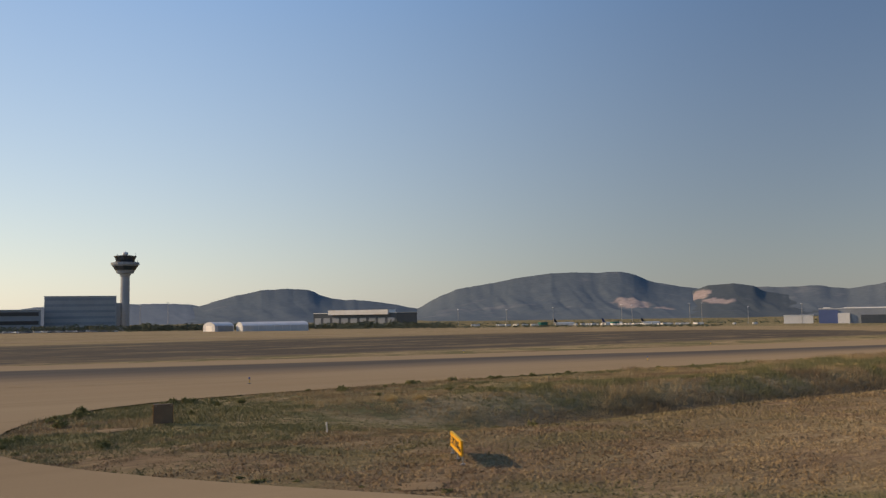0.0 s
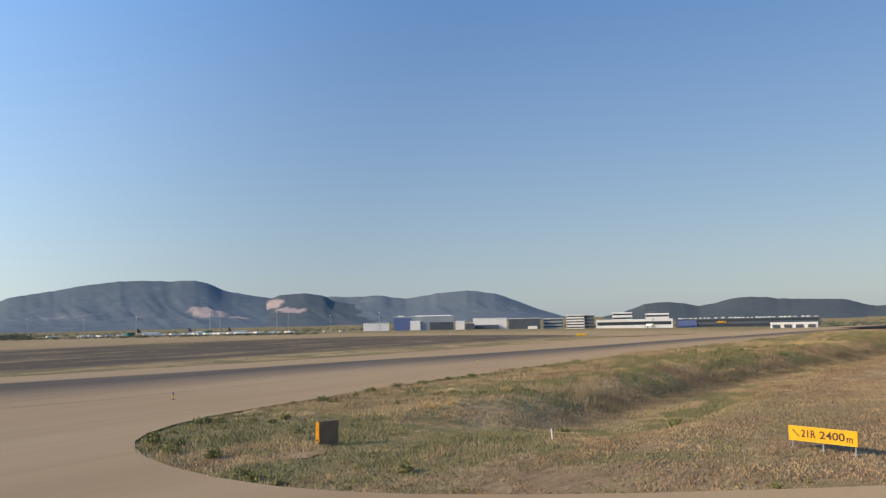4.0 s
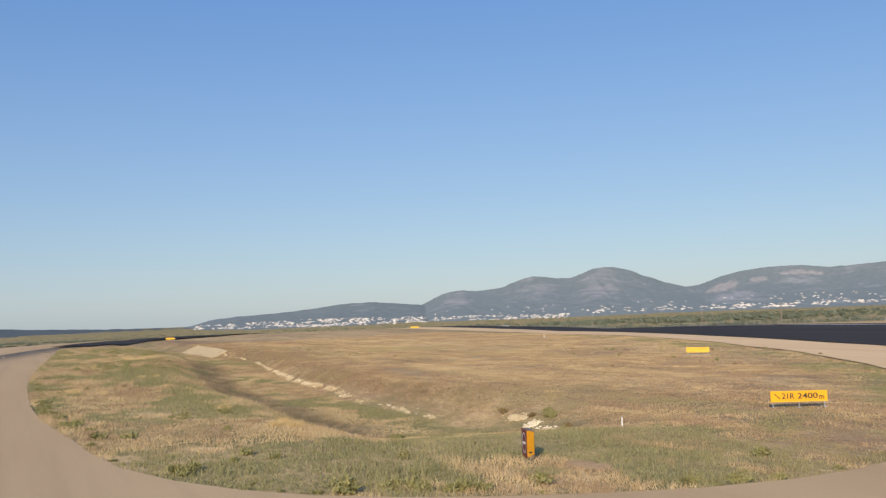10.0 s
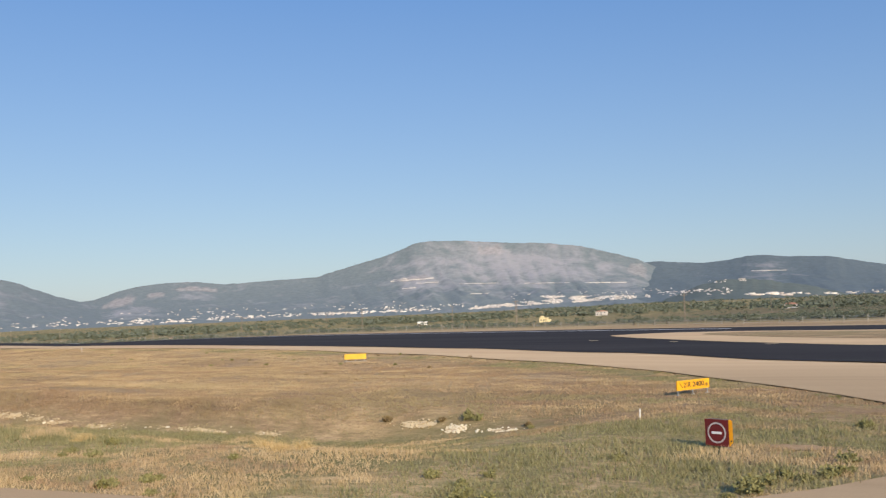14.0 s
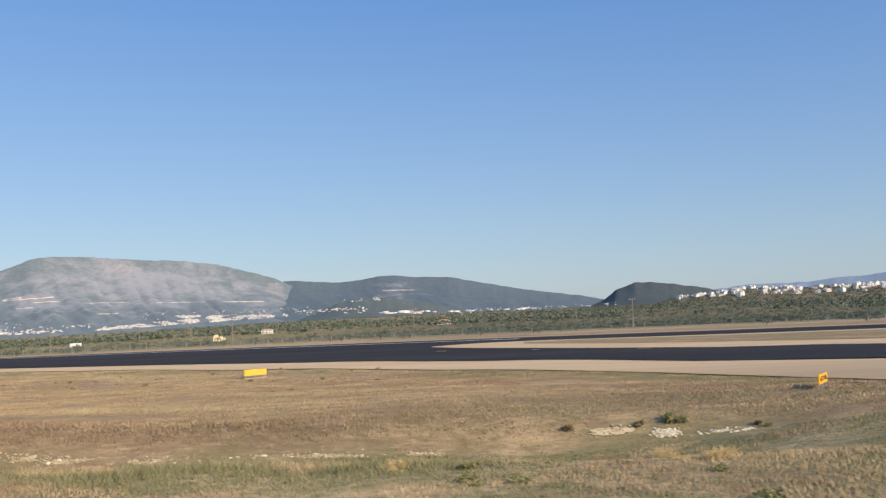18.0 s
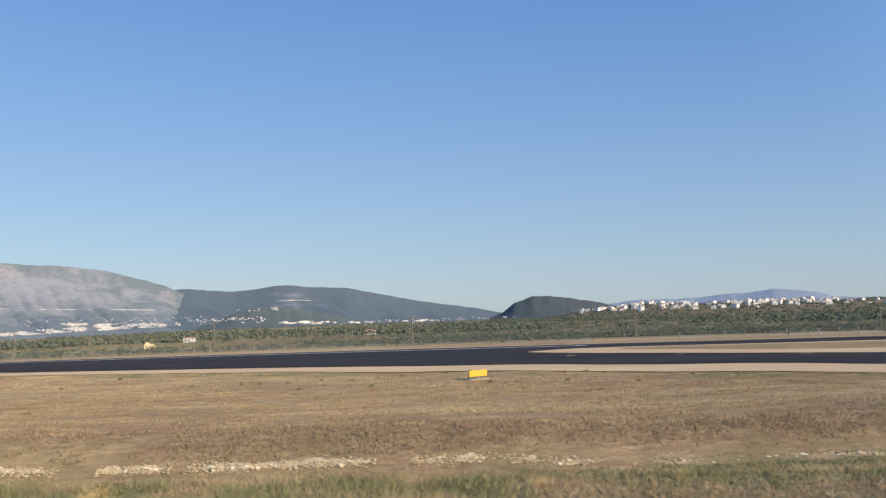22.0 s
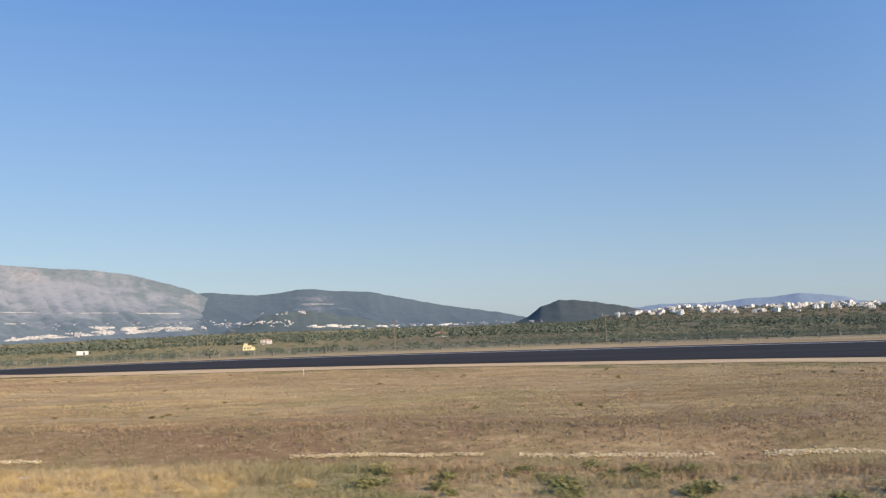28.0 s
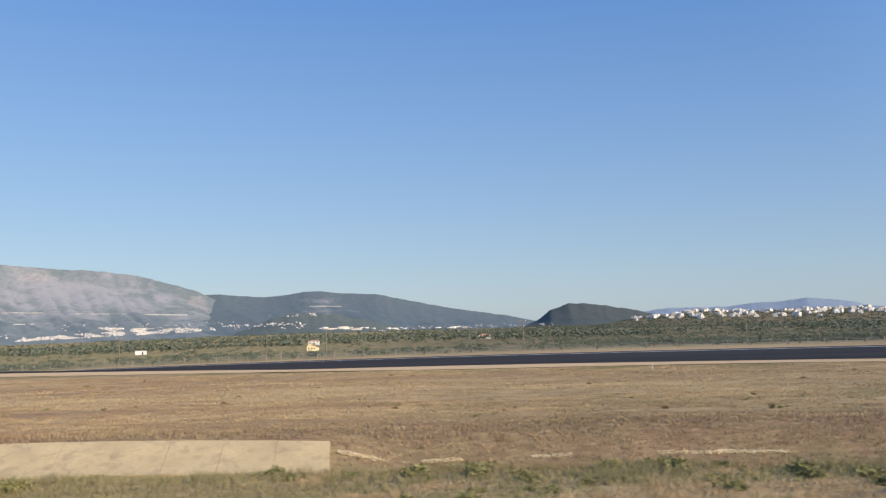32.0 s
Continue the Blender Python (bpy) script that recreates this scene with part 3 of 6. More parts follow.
def hills(name, crest, ridge, foot, label, scrub, rock, amount, rocks=(), scars=(), seed=0.0, gully=0.06, cliff=0.25, category="hill", bare=(0.50, 0.385, 0.33)):
    """A mountain range: heights over the foot along the bearing, steep or gentle in front, cut by gullies."""
    lo, hi = crest[0][0], crest[-1][0]
    az = np.arange(lo, hi + 0.01, 0.14)
    top = np.interp(az, [c[0] for c in crest], [c[1] for c in crest])
    kernel = np.array([1, 2, 3, 2, 1]) / 9
    top = np.convolve(np.pad(top, 2, mode="edge"), kernel, mode="valid")
    r = np.concatenate([np.linspace(foot, ridge - 3, 63), [ridge, ridge + 6, ridge + 60, ridge + 160]])
    verts, rock_v, scar_v = [], [], []
    for i, a in enumerate(az):
        edge = top[i] + 3 * noise.noise((a * 1.7, seed, 0)) + 2.0 * noise.noise((a * 4.1, seed, 3))
        for d in r:
            u = min(1.0, (d - foot) / (ridge - foot))
            rise = (1 - cliff) * u ** 1.35 + cliff * u ** 5
            if d > ridge:
                rise = 1 - (d - ridge) / 900
            x, y = polar(a, d)
            mid = math.sin(math.pi * u ** 0.8) if d <= ridge else 0
            spur = 1 - 2 * abs(noise.noise((a * 0.42 + u * 1.6, u * 0.9, seed + 11)))
            cut = 1 - 2 * abs(noise.noise((a * 1.1 + u * 3.4 + 0.3 * noise.noise((a, u * 3, seed)), u * 1.5, seed + 5)))
            z = edge * rise + mid * top[i] * gully * (0.5 * spur - 0.28 * max(0, cut) ** 2 * float(sstep(u, 0.15, 0.5)))
            rib = 1 - 2 * abs(noise.noise((a * 2.2 + u * 6.0, u * 2.2, seed + 17)))
            z += mid * top[i] * gully * 0.12 * rib
            z += mid * 0.04 * top[i] * noise.fractal((x * 0.0045, y * 0.0045, seed), 1.0, 2.0, 5)
            rim = min(1.0, u ** 0.8)
            verts.append((x, y, (ground_z(x, y) - 3) * (1 - rim) + FOOT * rim + z))
            rk = sum(s * math.exp(-((a - c) / w) ** 2 - ((u - uu) / wu) ** 2) for c, w, uu, wu, s in rocks)
            sc = 0.0
            for c, w, uu, wu, s in scars:
                k = math.exp(-((a - c) / w) ** 2 - ((u - uu) / wu) ** 2) + 0.35 * noise.noise((a * 3.0, u * 14, seed + 5))
                sc = max(sc, s * float(sstep(k, 0.45, 0.7)))
            rock_v.append(min(1.2, rk * (0.9 + 0.22 * spur + 0.16 * rib - 1.1 * max(0, cut - 0.62))))
            scar_v.append(sc)
    n = len(r)
    faces = [(i * n + k, i * n + k + 1, (i + 1) * n + k + 1, (i + 1) * n + k) for i in range(len(az) - 1) for k in range(n - 1)]
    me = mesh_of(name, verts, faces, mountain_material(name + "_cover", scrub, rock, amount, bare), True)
    if me.polygons[5].normal.z < 0:
        me.flip_normals()
    point_values(me, "rock", rock_v)
    point_values(me, "scar", scar_v)
    tagged(new(name, me), label, category, "hills round the airfield", "structure")
    LAND.append(BVHTree.FromPolygons(verts, faces))


# blue-grey distance haze is painted into the hill colours, strongest on hazy far ranges
HAZY_SCRUB, STONE = (0.14, 0.17, 0.186), (0.285, 0.272, 0.268)
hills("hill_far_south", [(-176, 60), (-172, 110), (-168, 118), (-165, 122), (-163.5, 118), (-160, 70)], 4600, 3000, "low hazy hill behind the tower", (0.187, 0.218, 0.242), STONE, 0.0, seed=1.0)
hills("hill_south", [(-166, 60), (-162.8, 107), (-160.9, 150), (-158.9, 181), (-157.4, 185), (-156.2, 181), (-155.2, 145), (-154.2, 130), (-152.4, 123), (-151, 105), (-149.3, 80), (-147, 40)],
      4480, 3000, "wooded hazy hill beyond the storage tents", HAZY_SCRUB, STONE, 0.0, seed=1.7)
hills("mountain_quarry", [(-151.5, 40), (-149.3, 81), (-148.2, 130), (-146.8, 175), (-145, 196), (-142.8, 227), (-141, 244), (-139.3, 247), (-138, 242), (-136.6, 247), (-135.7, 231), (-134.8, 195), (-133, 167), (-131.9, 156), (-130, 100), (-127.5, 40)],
      4500, 2900, "broad scrub-covered mountain with a pale quarry", HAZY_SCRUB, STONE, 0.0,
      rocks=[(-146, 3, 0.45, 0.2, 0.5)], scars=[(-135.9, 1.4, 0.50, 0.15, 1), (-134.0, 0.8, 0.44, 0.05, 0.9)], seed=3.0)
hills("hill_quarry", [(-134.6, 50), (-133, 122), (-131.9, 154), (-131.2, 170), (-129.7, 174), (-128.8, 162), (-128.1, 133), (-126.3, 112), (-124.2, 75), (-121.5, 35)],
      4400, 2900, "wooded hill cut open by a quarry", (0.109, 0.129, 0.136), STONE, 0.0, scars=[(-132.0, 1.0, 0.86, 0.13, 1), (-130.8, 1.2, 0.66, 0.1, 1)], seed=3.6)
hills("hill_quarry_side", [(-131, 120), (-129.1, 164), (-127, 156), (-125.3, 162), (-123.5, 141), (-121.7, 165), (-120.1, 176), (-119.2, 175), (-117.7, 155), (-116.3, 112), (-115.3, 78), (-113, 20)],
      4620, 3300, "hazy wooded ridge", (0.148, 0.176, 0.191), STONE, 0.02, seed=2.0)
hills("hill_twin", [(-112, 15), (-109.7, 55), (-108.6, 84), (-107.3, 91), (-106.3, 82), (-105.3, 68), (-104.3, 83), (-103.3, 101), (-102.2, 104), (-100.1, 90), (-98.3, 87), (-97.2, 84), (-95.8, 54), (-92.6, 49), (-90, 37), (-86, 28), (-80, 20)],
      4150, 2900, "dark wooded twin hill", (0.0897, 0.105, 0.109), STONE, -0.03, seed=4.0)
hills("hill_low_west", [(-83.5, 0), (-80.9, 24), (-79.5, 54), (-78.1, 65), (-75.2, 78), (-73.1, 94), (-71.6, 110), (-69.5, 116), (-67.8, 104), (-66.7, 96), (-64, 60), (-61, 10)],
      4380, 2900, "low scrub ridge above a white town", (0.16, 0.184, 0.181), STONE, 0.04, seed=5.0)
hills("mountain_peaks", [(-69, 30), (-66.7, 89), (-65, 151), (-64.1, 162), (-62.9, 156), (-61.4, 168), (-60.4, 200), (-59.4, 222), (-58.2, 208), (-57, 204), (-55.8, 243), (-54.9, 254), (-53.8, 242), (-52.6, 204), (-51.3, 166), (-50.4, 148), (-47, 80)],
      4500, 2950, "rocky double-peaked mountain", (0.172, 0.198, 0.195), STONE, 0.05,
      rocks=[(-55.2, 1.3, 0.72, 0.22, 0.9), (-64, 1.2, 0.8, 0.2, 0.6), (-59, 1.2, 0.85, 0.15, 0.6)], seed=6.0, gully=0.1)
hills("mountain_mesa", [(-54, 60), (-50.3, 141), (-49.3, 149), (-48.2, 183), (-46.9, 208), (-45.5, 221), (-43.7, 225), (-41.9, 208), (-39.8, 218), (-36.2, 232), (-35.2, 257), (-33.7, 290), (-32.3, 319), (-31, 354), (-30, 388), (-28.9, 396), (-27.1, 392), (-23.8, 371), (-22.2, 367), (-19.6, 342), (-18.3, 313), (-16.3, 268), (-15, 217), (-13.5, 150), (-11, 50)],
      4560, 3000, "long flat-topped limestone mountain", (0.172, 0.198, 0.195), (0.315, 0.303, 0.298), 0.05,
      rocks=[(-23.5, 6.0, 0.80, 0.27, 1.0), (-30, 1.6, 0.7, 0.2, 0.7), (-47.5, 1.6, 0.6, 0.2, 0.8), (-43.2, 1.2, 0.8, 0.1, 0.6)],
      scars=[(-48.0, 1.1, 0.85, 0.08, 0.75), (-45.8, 0.8, 0.885, 0.035, 0.7), (-43.4, 1.7, 0.93, 0.03, 0.75), (-30.0, 1.3, 0.74, 0.03, 0.7), (-25.2, 1.2, 0.95, 0.04, 0.6), (-16.2, 0.8, 0.9, 0.08, 0.5)], seed=7.0, gully=0.1, cliff=0.42, bare=(0.36, 0.325, 0.30))
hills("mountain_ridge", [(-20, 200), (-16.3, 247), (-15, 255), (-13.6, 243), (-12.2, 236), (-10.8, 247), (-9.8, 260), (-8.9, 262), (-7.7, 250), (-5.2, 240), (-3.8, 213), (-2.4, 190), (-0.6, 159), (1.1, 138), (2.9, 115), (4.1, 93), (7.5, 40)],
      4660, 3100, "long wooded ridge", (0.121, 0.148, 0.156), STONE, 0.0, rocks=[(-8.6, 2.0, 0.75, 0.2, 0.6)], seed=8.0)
hills("hill_knoll", [(-15.5, 35), (-13.3, 78), (-12.3, 102), (-10.9, 112), (-9.5, 112), (-8.1, 101), (-6, 82), (-4.6, 61), (-2.5, 35)],
      3000, 2300, "low dark wooded knoll below the ridge", (0.118, 0.138, 0.126), (0.234, 0.218, 0.195), -0.02, seed=8.6)
hills("hill_dark", [(1.5, 25), (3.2, 53), (4.3, 77), (5, 110), (6.1, 131), (6.9, 133), (8.1, 124), (9.8, 108), (10.8, 95), (11.8, 79), (15, 40)], 3300, 2300, "small dark wooded hill", (0.0897, 0.101, 0.0936), (0.156, 0.14, 0.117), -0.02, seed=9.0)
hills("mountain_far_east", [(8, 80), (11, 118), (12.8, 132), (16.1, 130), (17.8, 146), (19, 146), (20.6, 162), (21.9, 150), (23.1, 136), (23.9, 114), (27, 90), (33, 60), (38, 30)], 4720, 3600, "far mountains tinted blue by painted haze", (0.25, 0.295, 0.34), (0.234, 0.25, 0.273), -0.05, seed=10.0)


# ---- signs and markers on the grass ----
def text_mesh(body, size):
    cu = bpy.data.curves.new("words", "FONT")
    cu.offset = 0.005
    cu.body, cu.size, cu.extrude, cu.align_x, cu.align_y = body, size, 0.004, "CENTER", "CENTER"
    ob = new("words", cu)
    bpy.context.view_layer.update()
    me = bpy.data.meshes.new_from_object(ob)
    bpy.data.objects.remove(ob)
    return me


def facing(x, y, bearing):
    """A pose at ground level whose front (its -y side) looks along the bearing."""
    return pose(x, y, ground_z(x, y), 0, 0, 180 - bearing)


def distance_sign():
    s = thing("distance_sign", facing(116.93, 40.2, 115.4), "yellow airfield distance sign with black lettering on three posts", "sign")
    bm = boxes((0, 0, 0.475, 2.36, 0.07, 0.45), bevel=0.012)
    panel = part("panel", bm, YELLOW, s, "yellow sheet panel")
    for x in (-1.08, 0.0, 1.08):
        bm = bmesh.new()
        rod(bm, x, 0.03, -0.12, 0.27, 0.026)
        box(bm, x, 0.03, 0.012, 0.14, 0.14, 0.03)
        part("leg", bm, STEEL, s)
    for body, x, wide in (("21R", -0.465, 0.52), ("2400", 0.35, 0.85)):
        me = text_mesh(body, 0.325)
        me.materials.append(INK)
        w = part("lettering", me, INK, panel, "black lettering")
        span = max(v.co.x for v in me.vertices) - min(v.co.x for v in me.vertices)
        w.matrix_local = pose(x, -0.0375, 0.475, 90) @ Matrix.Diagonal((wide / span, 1, 1, 1))
    me = text_mesh("m", 0.30)
    me.materials.append(INK)
    part("lettering", me, INK, panel, "black lettering").matrix_local = pose(0.93, -0.0375, 0.44, 90)
    bm = bmesh.new()
    beam(bm, (-1.02, -0.037, 0.585), (-0.79, -0.037, 0.375), 0.018, 4)
    part("arrow_stroke", bm, INK, panel, "black slanting stroke")
    for z in (0.255, 0.695):
        part("edge_trim", boxes((0, 0, z, 2.38, 0.078, 0.014)), YELLOW_BACK, s)


def blank_sign(x, y, bearing, wide=2.0, name_label="back of a yellow airfield sign on three posts"):
    s = thing("airfield_sign", facing(x, y, bearing), name_label, "sign", "yellow signs along the field")
    panel = part("panel", boxes((0, 0, 0.47, wide, 0.16, 0.48), bevel=0.02), YELLOW_BACK, s)
    for k in range(5):
        part("rib", boxes((-wide / 2 + wide * (k + 0.5) / 5, -0.085, 0.47, 0.035, 0.02, 0.42)), YELLOW_BACK, panel)
    for k in (-0.42, 0.0, 0.42):
        bm = bmesh.new()
        rod(bm, k * wide, 0, -0.12, 0.25, 0.03)
        part("leg", bm, STEEL, s)
    part("footing", boxes((0, 0, 0.02, wide * 1.05, 0.5, 0.06), bevel=0.01), CONCRETE, s, "thin concrete footing")
    return s


def no_entry_box():
    s = thing("no_entry_sign", facing(121.45, 24.6, 199), "square red no-entry box sign with yellow sides", "sign")
    z = 0.46
    part("housing", boxes((0, 0.0, z, 0.80, 0.22, 0.80), bevel=0.012), BROWN, s, "brown steel housing")
    face = part("face", boxes((0, -0.119, z, 0.80, 0.018, 0.80), bevel=0.004), RED, s, "dark red face")
    bm = bmesh.new()
    n = 48
    va = [bm.verts.new((0.315 * math.cos(2 * math.pi * k / n), -0.131, z + 0.315 * math.sin(2 * math.pi * k / n))) for k in range(n)]
    vb = [bm.verts.new((0.265 * math.cos(2 * math.pi * k / n), -0.131, z + 0.265 * math.sin(2 * math.pi * k / n))) for k in range(n)]
    for k in range(n):
        bm.faces.new((va[k], va[(k + 1) % n], vb[(k + 1) % n], vb[k]))
    bmesh.ops.solidify(bm, geom=bm.faces[:], thickness=0.004)
    part("ring", bm, WHITE, face, "white ring")
    part("bar", boxes((0, -0.131, z, 0.34, 0.006, 0.075)), WHITE, face, "white bar")
    for side in (-1, 1):
        bm = bmesh.new()
        pts = [(-0.12, 0.07), (0.10, 0.17), (0.10, 0.80), (0.0, 0.86), (-0.12, 0.86)]
        vs = [bm.verts.new((side * 0.405, a, b)) for a, b in pts]
        f = bm.faces.new(vs)
        bmesh.ops.solidify(bm, geom=[f], thickness=0.012 * side)
        part("side_plate", bm, YELLOW, s, "yellow side plate with a slanting end")
    part("label_plate", boxes((0.413, -0.02, 0.22, 0.004, 0.10, 0.05)), INK, s, "small dark plate")
    for x in (-0.3, 0.3):
        bm = bmesh.new()
        rod(bm, x, 0.02, -0.15, 0.07, 0.03)
        part("leg", bm, STEEL, s)
        bm = bmesh.new()
        rod(bm, x, 0.112, 0.78, 0.80, 0.022)
        part("lifting_lug", bm, STEEL, s)


def marker_post(x, y, lean=0.0, tall=0.36):
    s = thing("marker_post", pose(x, y, ground_z(x, y), lean, lean * 0.6, 20), "slim white marker post standing in the grass", "post", "white marker posts")
    bm = bmesh.new()
    rod(bm, 0, 0, -0.1, tall, 0.03, 0.027, 10)
    part("shaft", bm, WHITE, s)
    bm = bmesh.new()
    rod(bm, 0, 0, tall, tall + 0.045, 0.041, 0.02, 10)
    part("cap", bm, STEEL, s)
    return s


def edge_light():
    s = thing("taxiway_light", pose(0, 0, 0), "small blue-capped taxiway edge light", "light", "taxiway edge lights")
    bm = bmesh.new()
    rod(bm, 0, 0, 0, 0.03, 0.13, 0.12, 12)
    part("base", bm, DARK, s)
    bm = bmesh.new()
    rod(bm, 0, 0, 0.03, 0.28, 0.028, 0.028, 8)
    part("stem", bm, YELLOW_BACK, s)
    bm = bmesh.new()
    rod(bm, 0, 0, 0.28, 0.42, 0.06, 0.045, 10)
    part("lens", bm, BLUE_WALL, s, "dark blue lens")
    return s


distance_sign()
blank_sign(80.1, 65.9, 135, 2.0)
no_entry_box()
marker_post(117.0, 31.2, 4)
marker_post(-105.0, 55.6, 0, 0.85)
marker_post(19.3, 86.3, 0, 0.6)
blank_sign(-100.0, 45.6, 100, 2.2, "yellow airfield sign standing beyond the ditch")
blank_sign(-118.5, 121.9, 110, 2.6, "yellow airfield sign near the runway")
blank_sign(-352.0, 96.0, 105, 3.4, "yellow airfield sign far down the field")
blank_sign(-23.0, -26.0, 60, 1.9, "low yellow sign beyond the taxiway")
lamp = edge_light()
lamp.matrix_world = pose(110.2, 4.6, 0.05)
for lx, ly in ((72.0, 3.2), (34.0, 5.6), (-4.0, 8.2), (136.0, 2.0), (-42.0, 10.8), (74.0, -23.8), (36.0, -21.2)):
    copy_thing(lamp, pose(lx, ly, ground_z(lx, ly) + 0.05))


# ---- stones and concrete of the ditch ----
def stone_mesh(seed, material):
    rnd = random.Random(seed)
    bm = bmesh.new()
    bmesh.ops.create_icosphere(bm, subdivisions=1, radius=0.5)
    for v in bm.verts:
        v.co *= rnd.uniform(0.7, 1.15)
        v.co.z *= 0.65
    return mesh_from("stone", bm, material)


STONES = [stone_mesh(k, LIME) for k in range(5)]
ROCKS = [stone_mesh(20 + k, WHITE_STONE) for k in range(5)]
lining = thing("stone_lining", pose(0, 0, 0), "broken band of pale limestone rubble along the ditch", "stones", kind="structure")
rnd = random.Random(11)


def put_stone(x, y, size, parent, models=STONES):
    ob = new("stone", rnd.choice(models))
    ob.parent = parent
    ob.matrix_local = Matrix.LocRotScale((x, y, ground_z(x, y) + size * 0.12), Euler((rnd.uniform(-0.4, 0.4), rnd.uniform(-0.4, 0.4), rnd.uniform(0, 6.3))),
                                         (size * rnd.uniform(0.8, 1.5), size, size * rnd.uniform(0.7, 1.1)))


PATCHES = ((-4.8, -2.6), (-1.2, 0.6), (3.6, 5.4), (9, 14.5), (26, 34.5), (36, 44), (46, 51.6), (52.4, 61), (62.6, 65.8), (66.4, 74.2), (75.6, 84.6), (85.2, 91.4), (92.0, 96.6), (97.4, 99.0))


def on_patch(x):
    return any(a < x < b for a, b in PATCHES)




def band_width(x):
    """Half the width of the stone band, wider towards the ditch head."""
    return 0.12 + 0.16 * float(sstep(x, 30, 72))


def band_mid(x):
    """The stones lie lower on the slope near the ditch head."""
    return float(stone_line(x)) - 0.6 * float(sstep(x, 77, 88)) + 0.08 * noise.noise((x * 0.3, 9.0, 0))


def band_spot(x):
    w = band_width(x)
    return band_mid(x) + max(-1.5 * w, min(1.5 * w, rnd.gauss(-0.05, 0.55 * w)))


count = 0
while count < 300:
    x = rnd.uniform(-5, 99) if count < 120 else rnd.uniform(45, 99)
    if not on_patch(x) or noise.noise((x * 0.8, 31.0, 0)) < -0.25:
        continue
    put_stone(x, band_spot(x), rnd.choice((0.08, 0.11, 0.15, 0.2, 0.28)) * (0.7 if x < 62 else 1), lining, rnd.choice((STONES, ROCKS)))
    count += 1
bits_v, bits_f = [], []
base_me = STONES[0]
sv = np.array([v.co[:] for v in base_me.vertices])
sf = np.array([p.vertices[:] for p in base_me.polygons])
for _ in range(9000):
    x = rnd.uniform(-5, 99)
    if not on_patch(x):
        continue
    y = band_spot(x)
    s = rnd.uniform(0.03, 0.13)
    a = rnd.uniform(0, 6.3)
    rot = np.array([[math.cos(a), -math.sin(a), 0], [math.sin(a), math.cos(a), 0], [0, 0, 1]])
    bits_f.append(sf + len(bits_v) * len(sv))
    bits_v.append(sv @ rot.T * s * rnd.uniform(0.8, 1.4) + np.array([x, y, ground_z(x, y) + 0.02]))
rubble = new("rubble", fast_mesh("rubble", np.vstack(bits_v), np.vstack(bits_f), LIME))
rubble.parent = lining
tagged(rubble, "small pale rubble", kind="stuff")

for a, b in PATCHES:
    bed_v, bed_f = [], []
    steps = max(6, int((b - a) / 0.25))
    for k in range(steps + 1):
        u = k / steps
        x = a + (b - a) * u
        wide = 0.75 * band_width(x) * min(1, 5 * u, 5 * (1 - u)) * max(0.15, 1 + 0.8 * noise.noise((x * 0.8, 3.0, 0)) + 1.0 * noise.noise((x * 2.9, 6.0, 0)))
        mid = band_mid(x)
        for s in (-1, 0, 1):
            y = mid + s * wide + 0.1 * noise.noise((x * 1.7, s * 0.7, 4)) + 0.05 * noise.noise((x * 5.0, s, 4))
            bed_v.append((x, y, ground_z(x, y) + (0.016 if s == 0 else 0.004)))
    for k in range(steps):
        for s in (0, 1):
            bed_f.append((3 * k + s, 3 * k + 3 + s, 3 * k + 4 + s, 3 * k + 1 + s))
    me = mesh_of("rubble_bed", bed_v, bed_f, LIME)
    part("rubble_bed", me, LIME, lining, "pale crushed limestone bed")

heap = thing("stone_heap", pose(0, 0, 0), "loose heap of white limestone rocks at the ditch head", "stones", kind="structure")
for cx, cy, wx, wy, n in ((106.0, 32.8, 0.6, 0.16, 80), (108.2, 32.4, 0.34, 0.18, 115), (110.0, 31.9, 0.4, 0.08, 34), (111.2, 31.5, 0.3, 0.07, 30)):
    for _ in range(n):
        put_stone(rnd.gauss(cx, wx), rnd.gauss(cy, wy), rnd.choice((0.05, 0.07, 0.1, 0.13, 0.17)), heap, STONES if cx < 107 else ROCKS)
for bx, by, bw, bh, bs in ((106.0, 32.8, 1.0, 0.24, 7), (108.2, 32.4, 0.5, 0.3, 8), (110.4, 31.8, 0.45, 0.1, 9)):
    bm = bmesh.new()
    mid = bm.verts.new((bx, by, ground_z(bx, by) + 0.05))
    vs = []
    for k in range(24):
        swell = 1 + 0.5 * noise.noise((k * 1.3, bs, 0))
        x, y = bx + bw * swell * math.cos(k * math.pi / 12), by + bh * swell * math.sin(k * math.pi / 12)
        vs.append(bm.verts.new((x, y, ground_z(x, y) + 0.01)))
    for k in range(24):
        bm.faces.new((mid, vs[k], vs[(k + 1) % 24]))
    part("rubble_bed", bm, LIME, heap, "pale crushed limestone bed")

slab = thing("concrete_chute", pose(0, 0, 0), "sloping pale concrete lining of the ditch in cast panels", "drain", kind="structure")
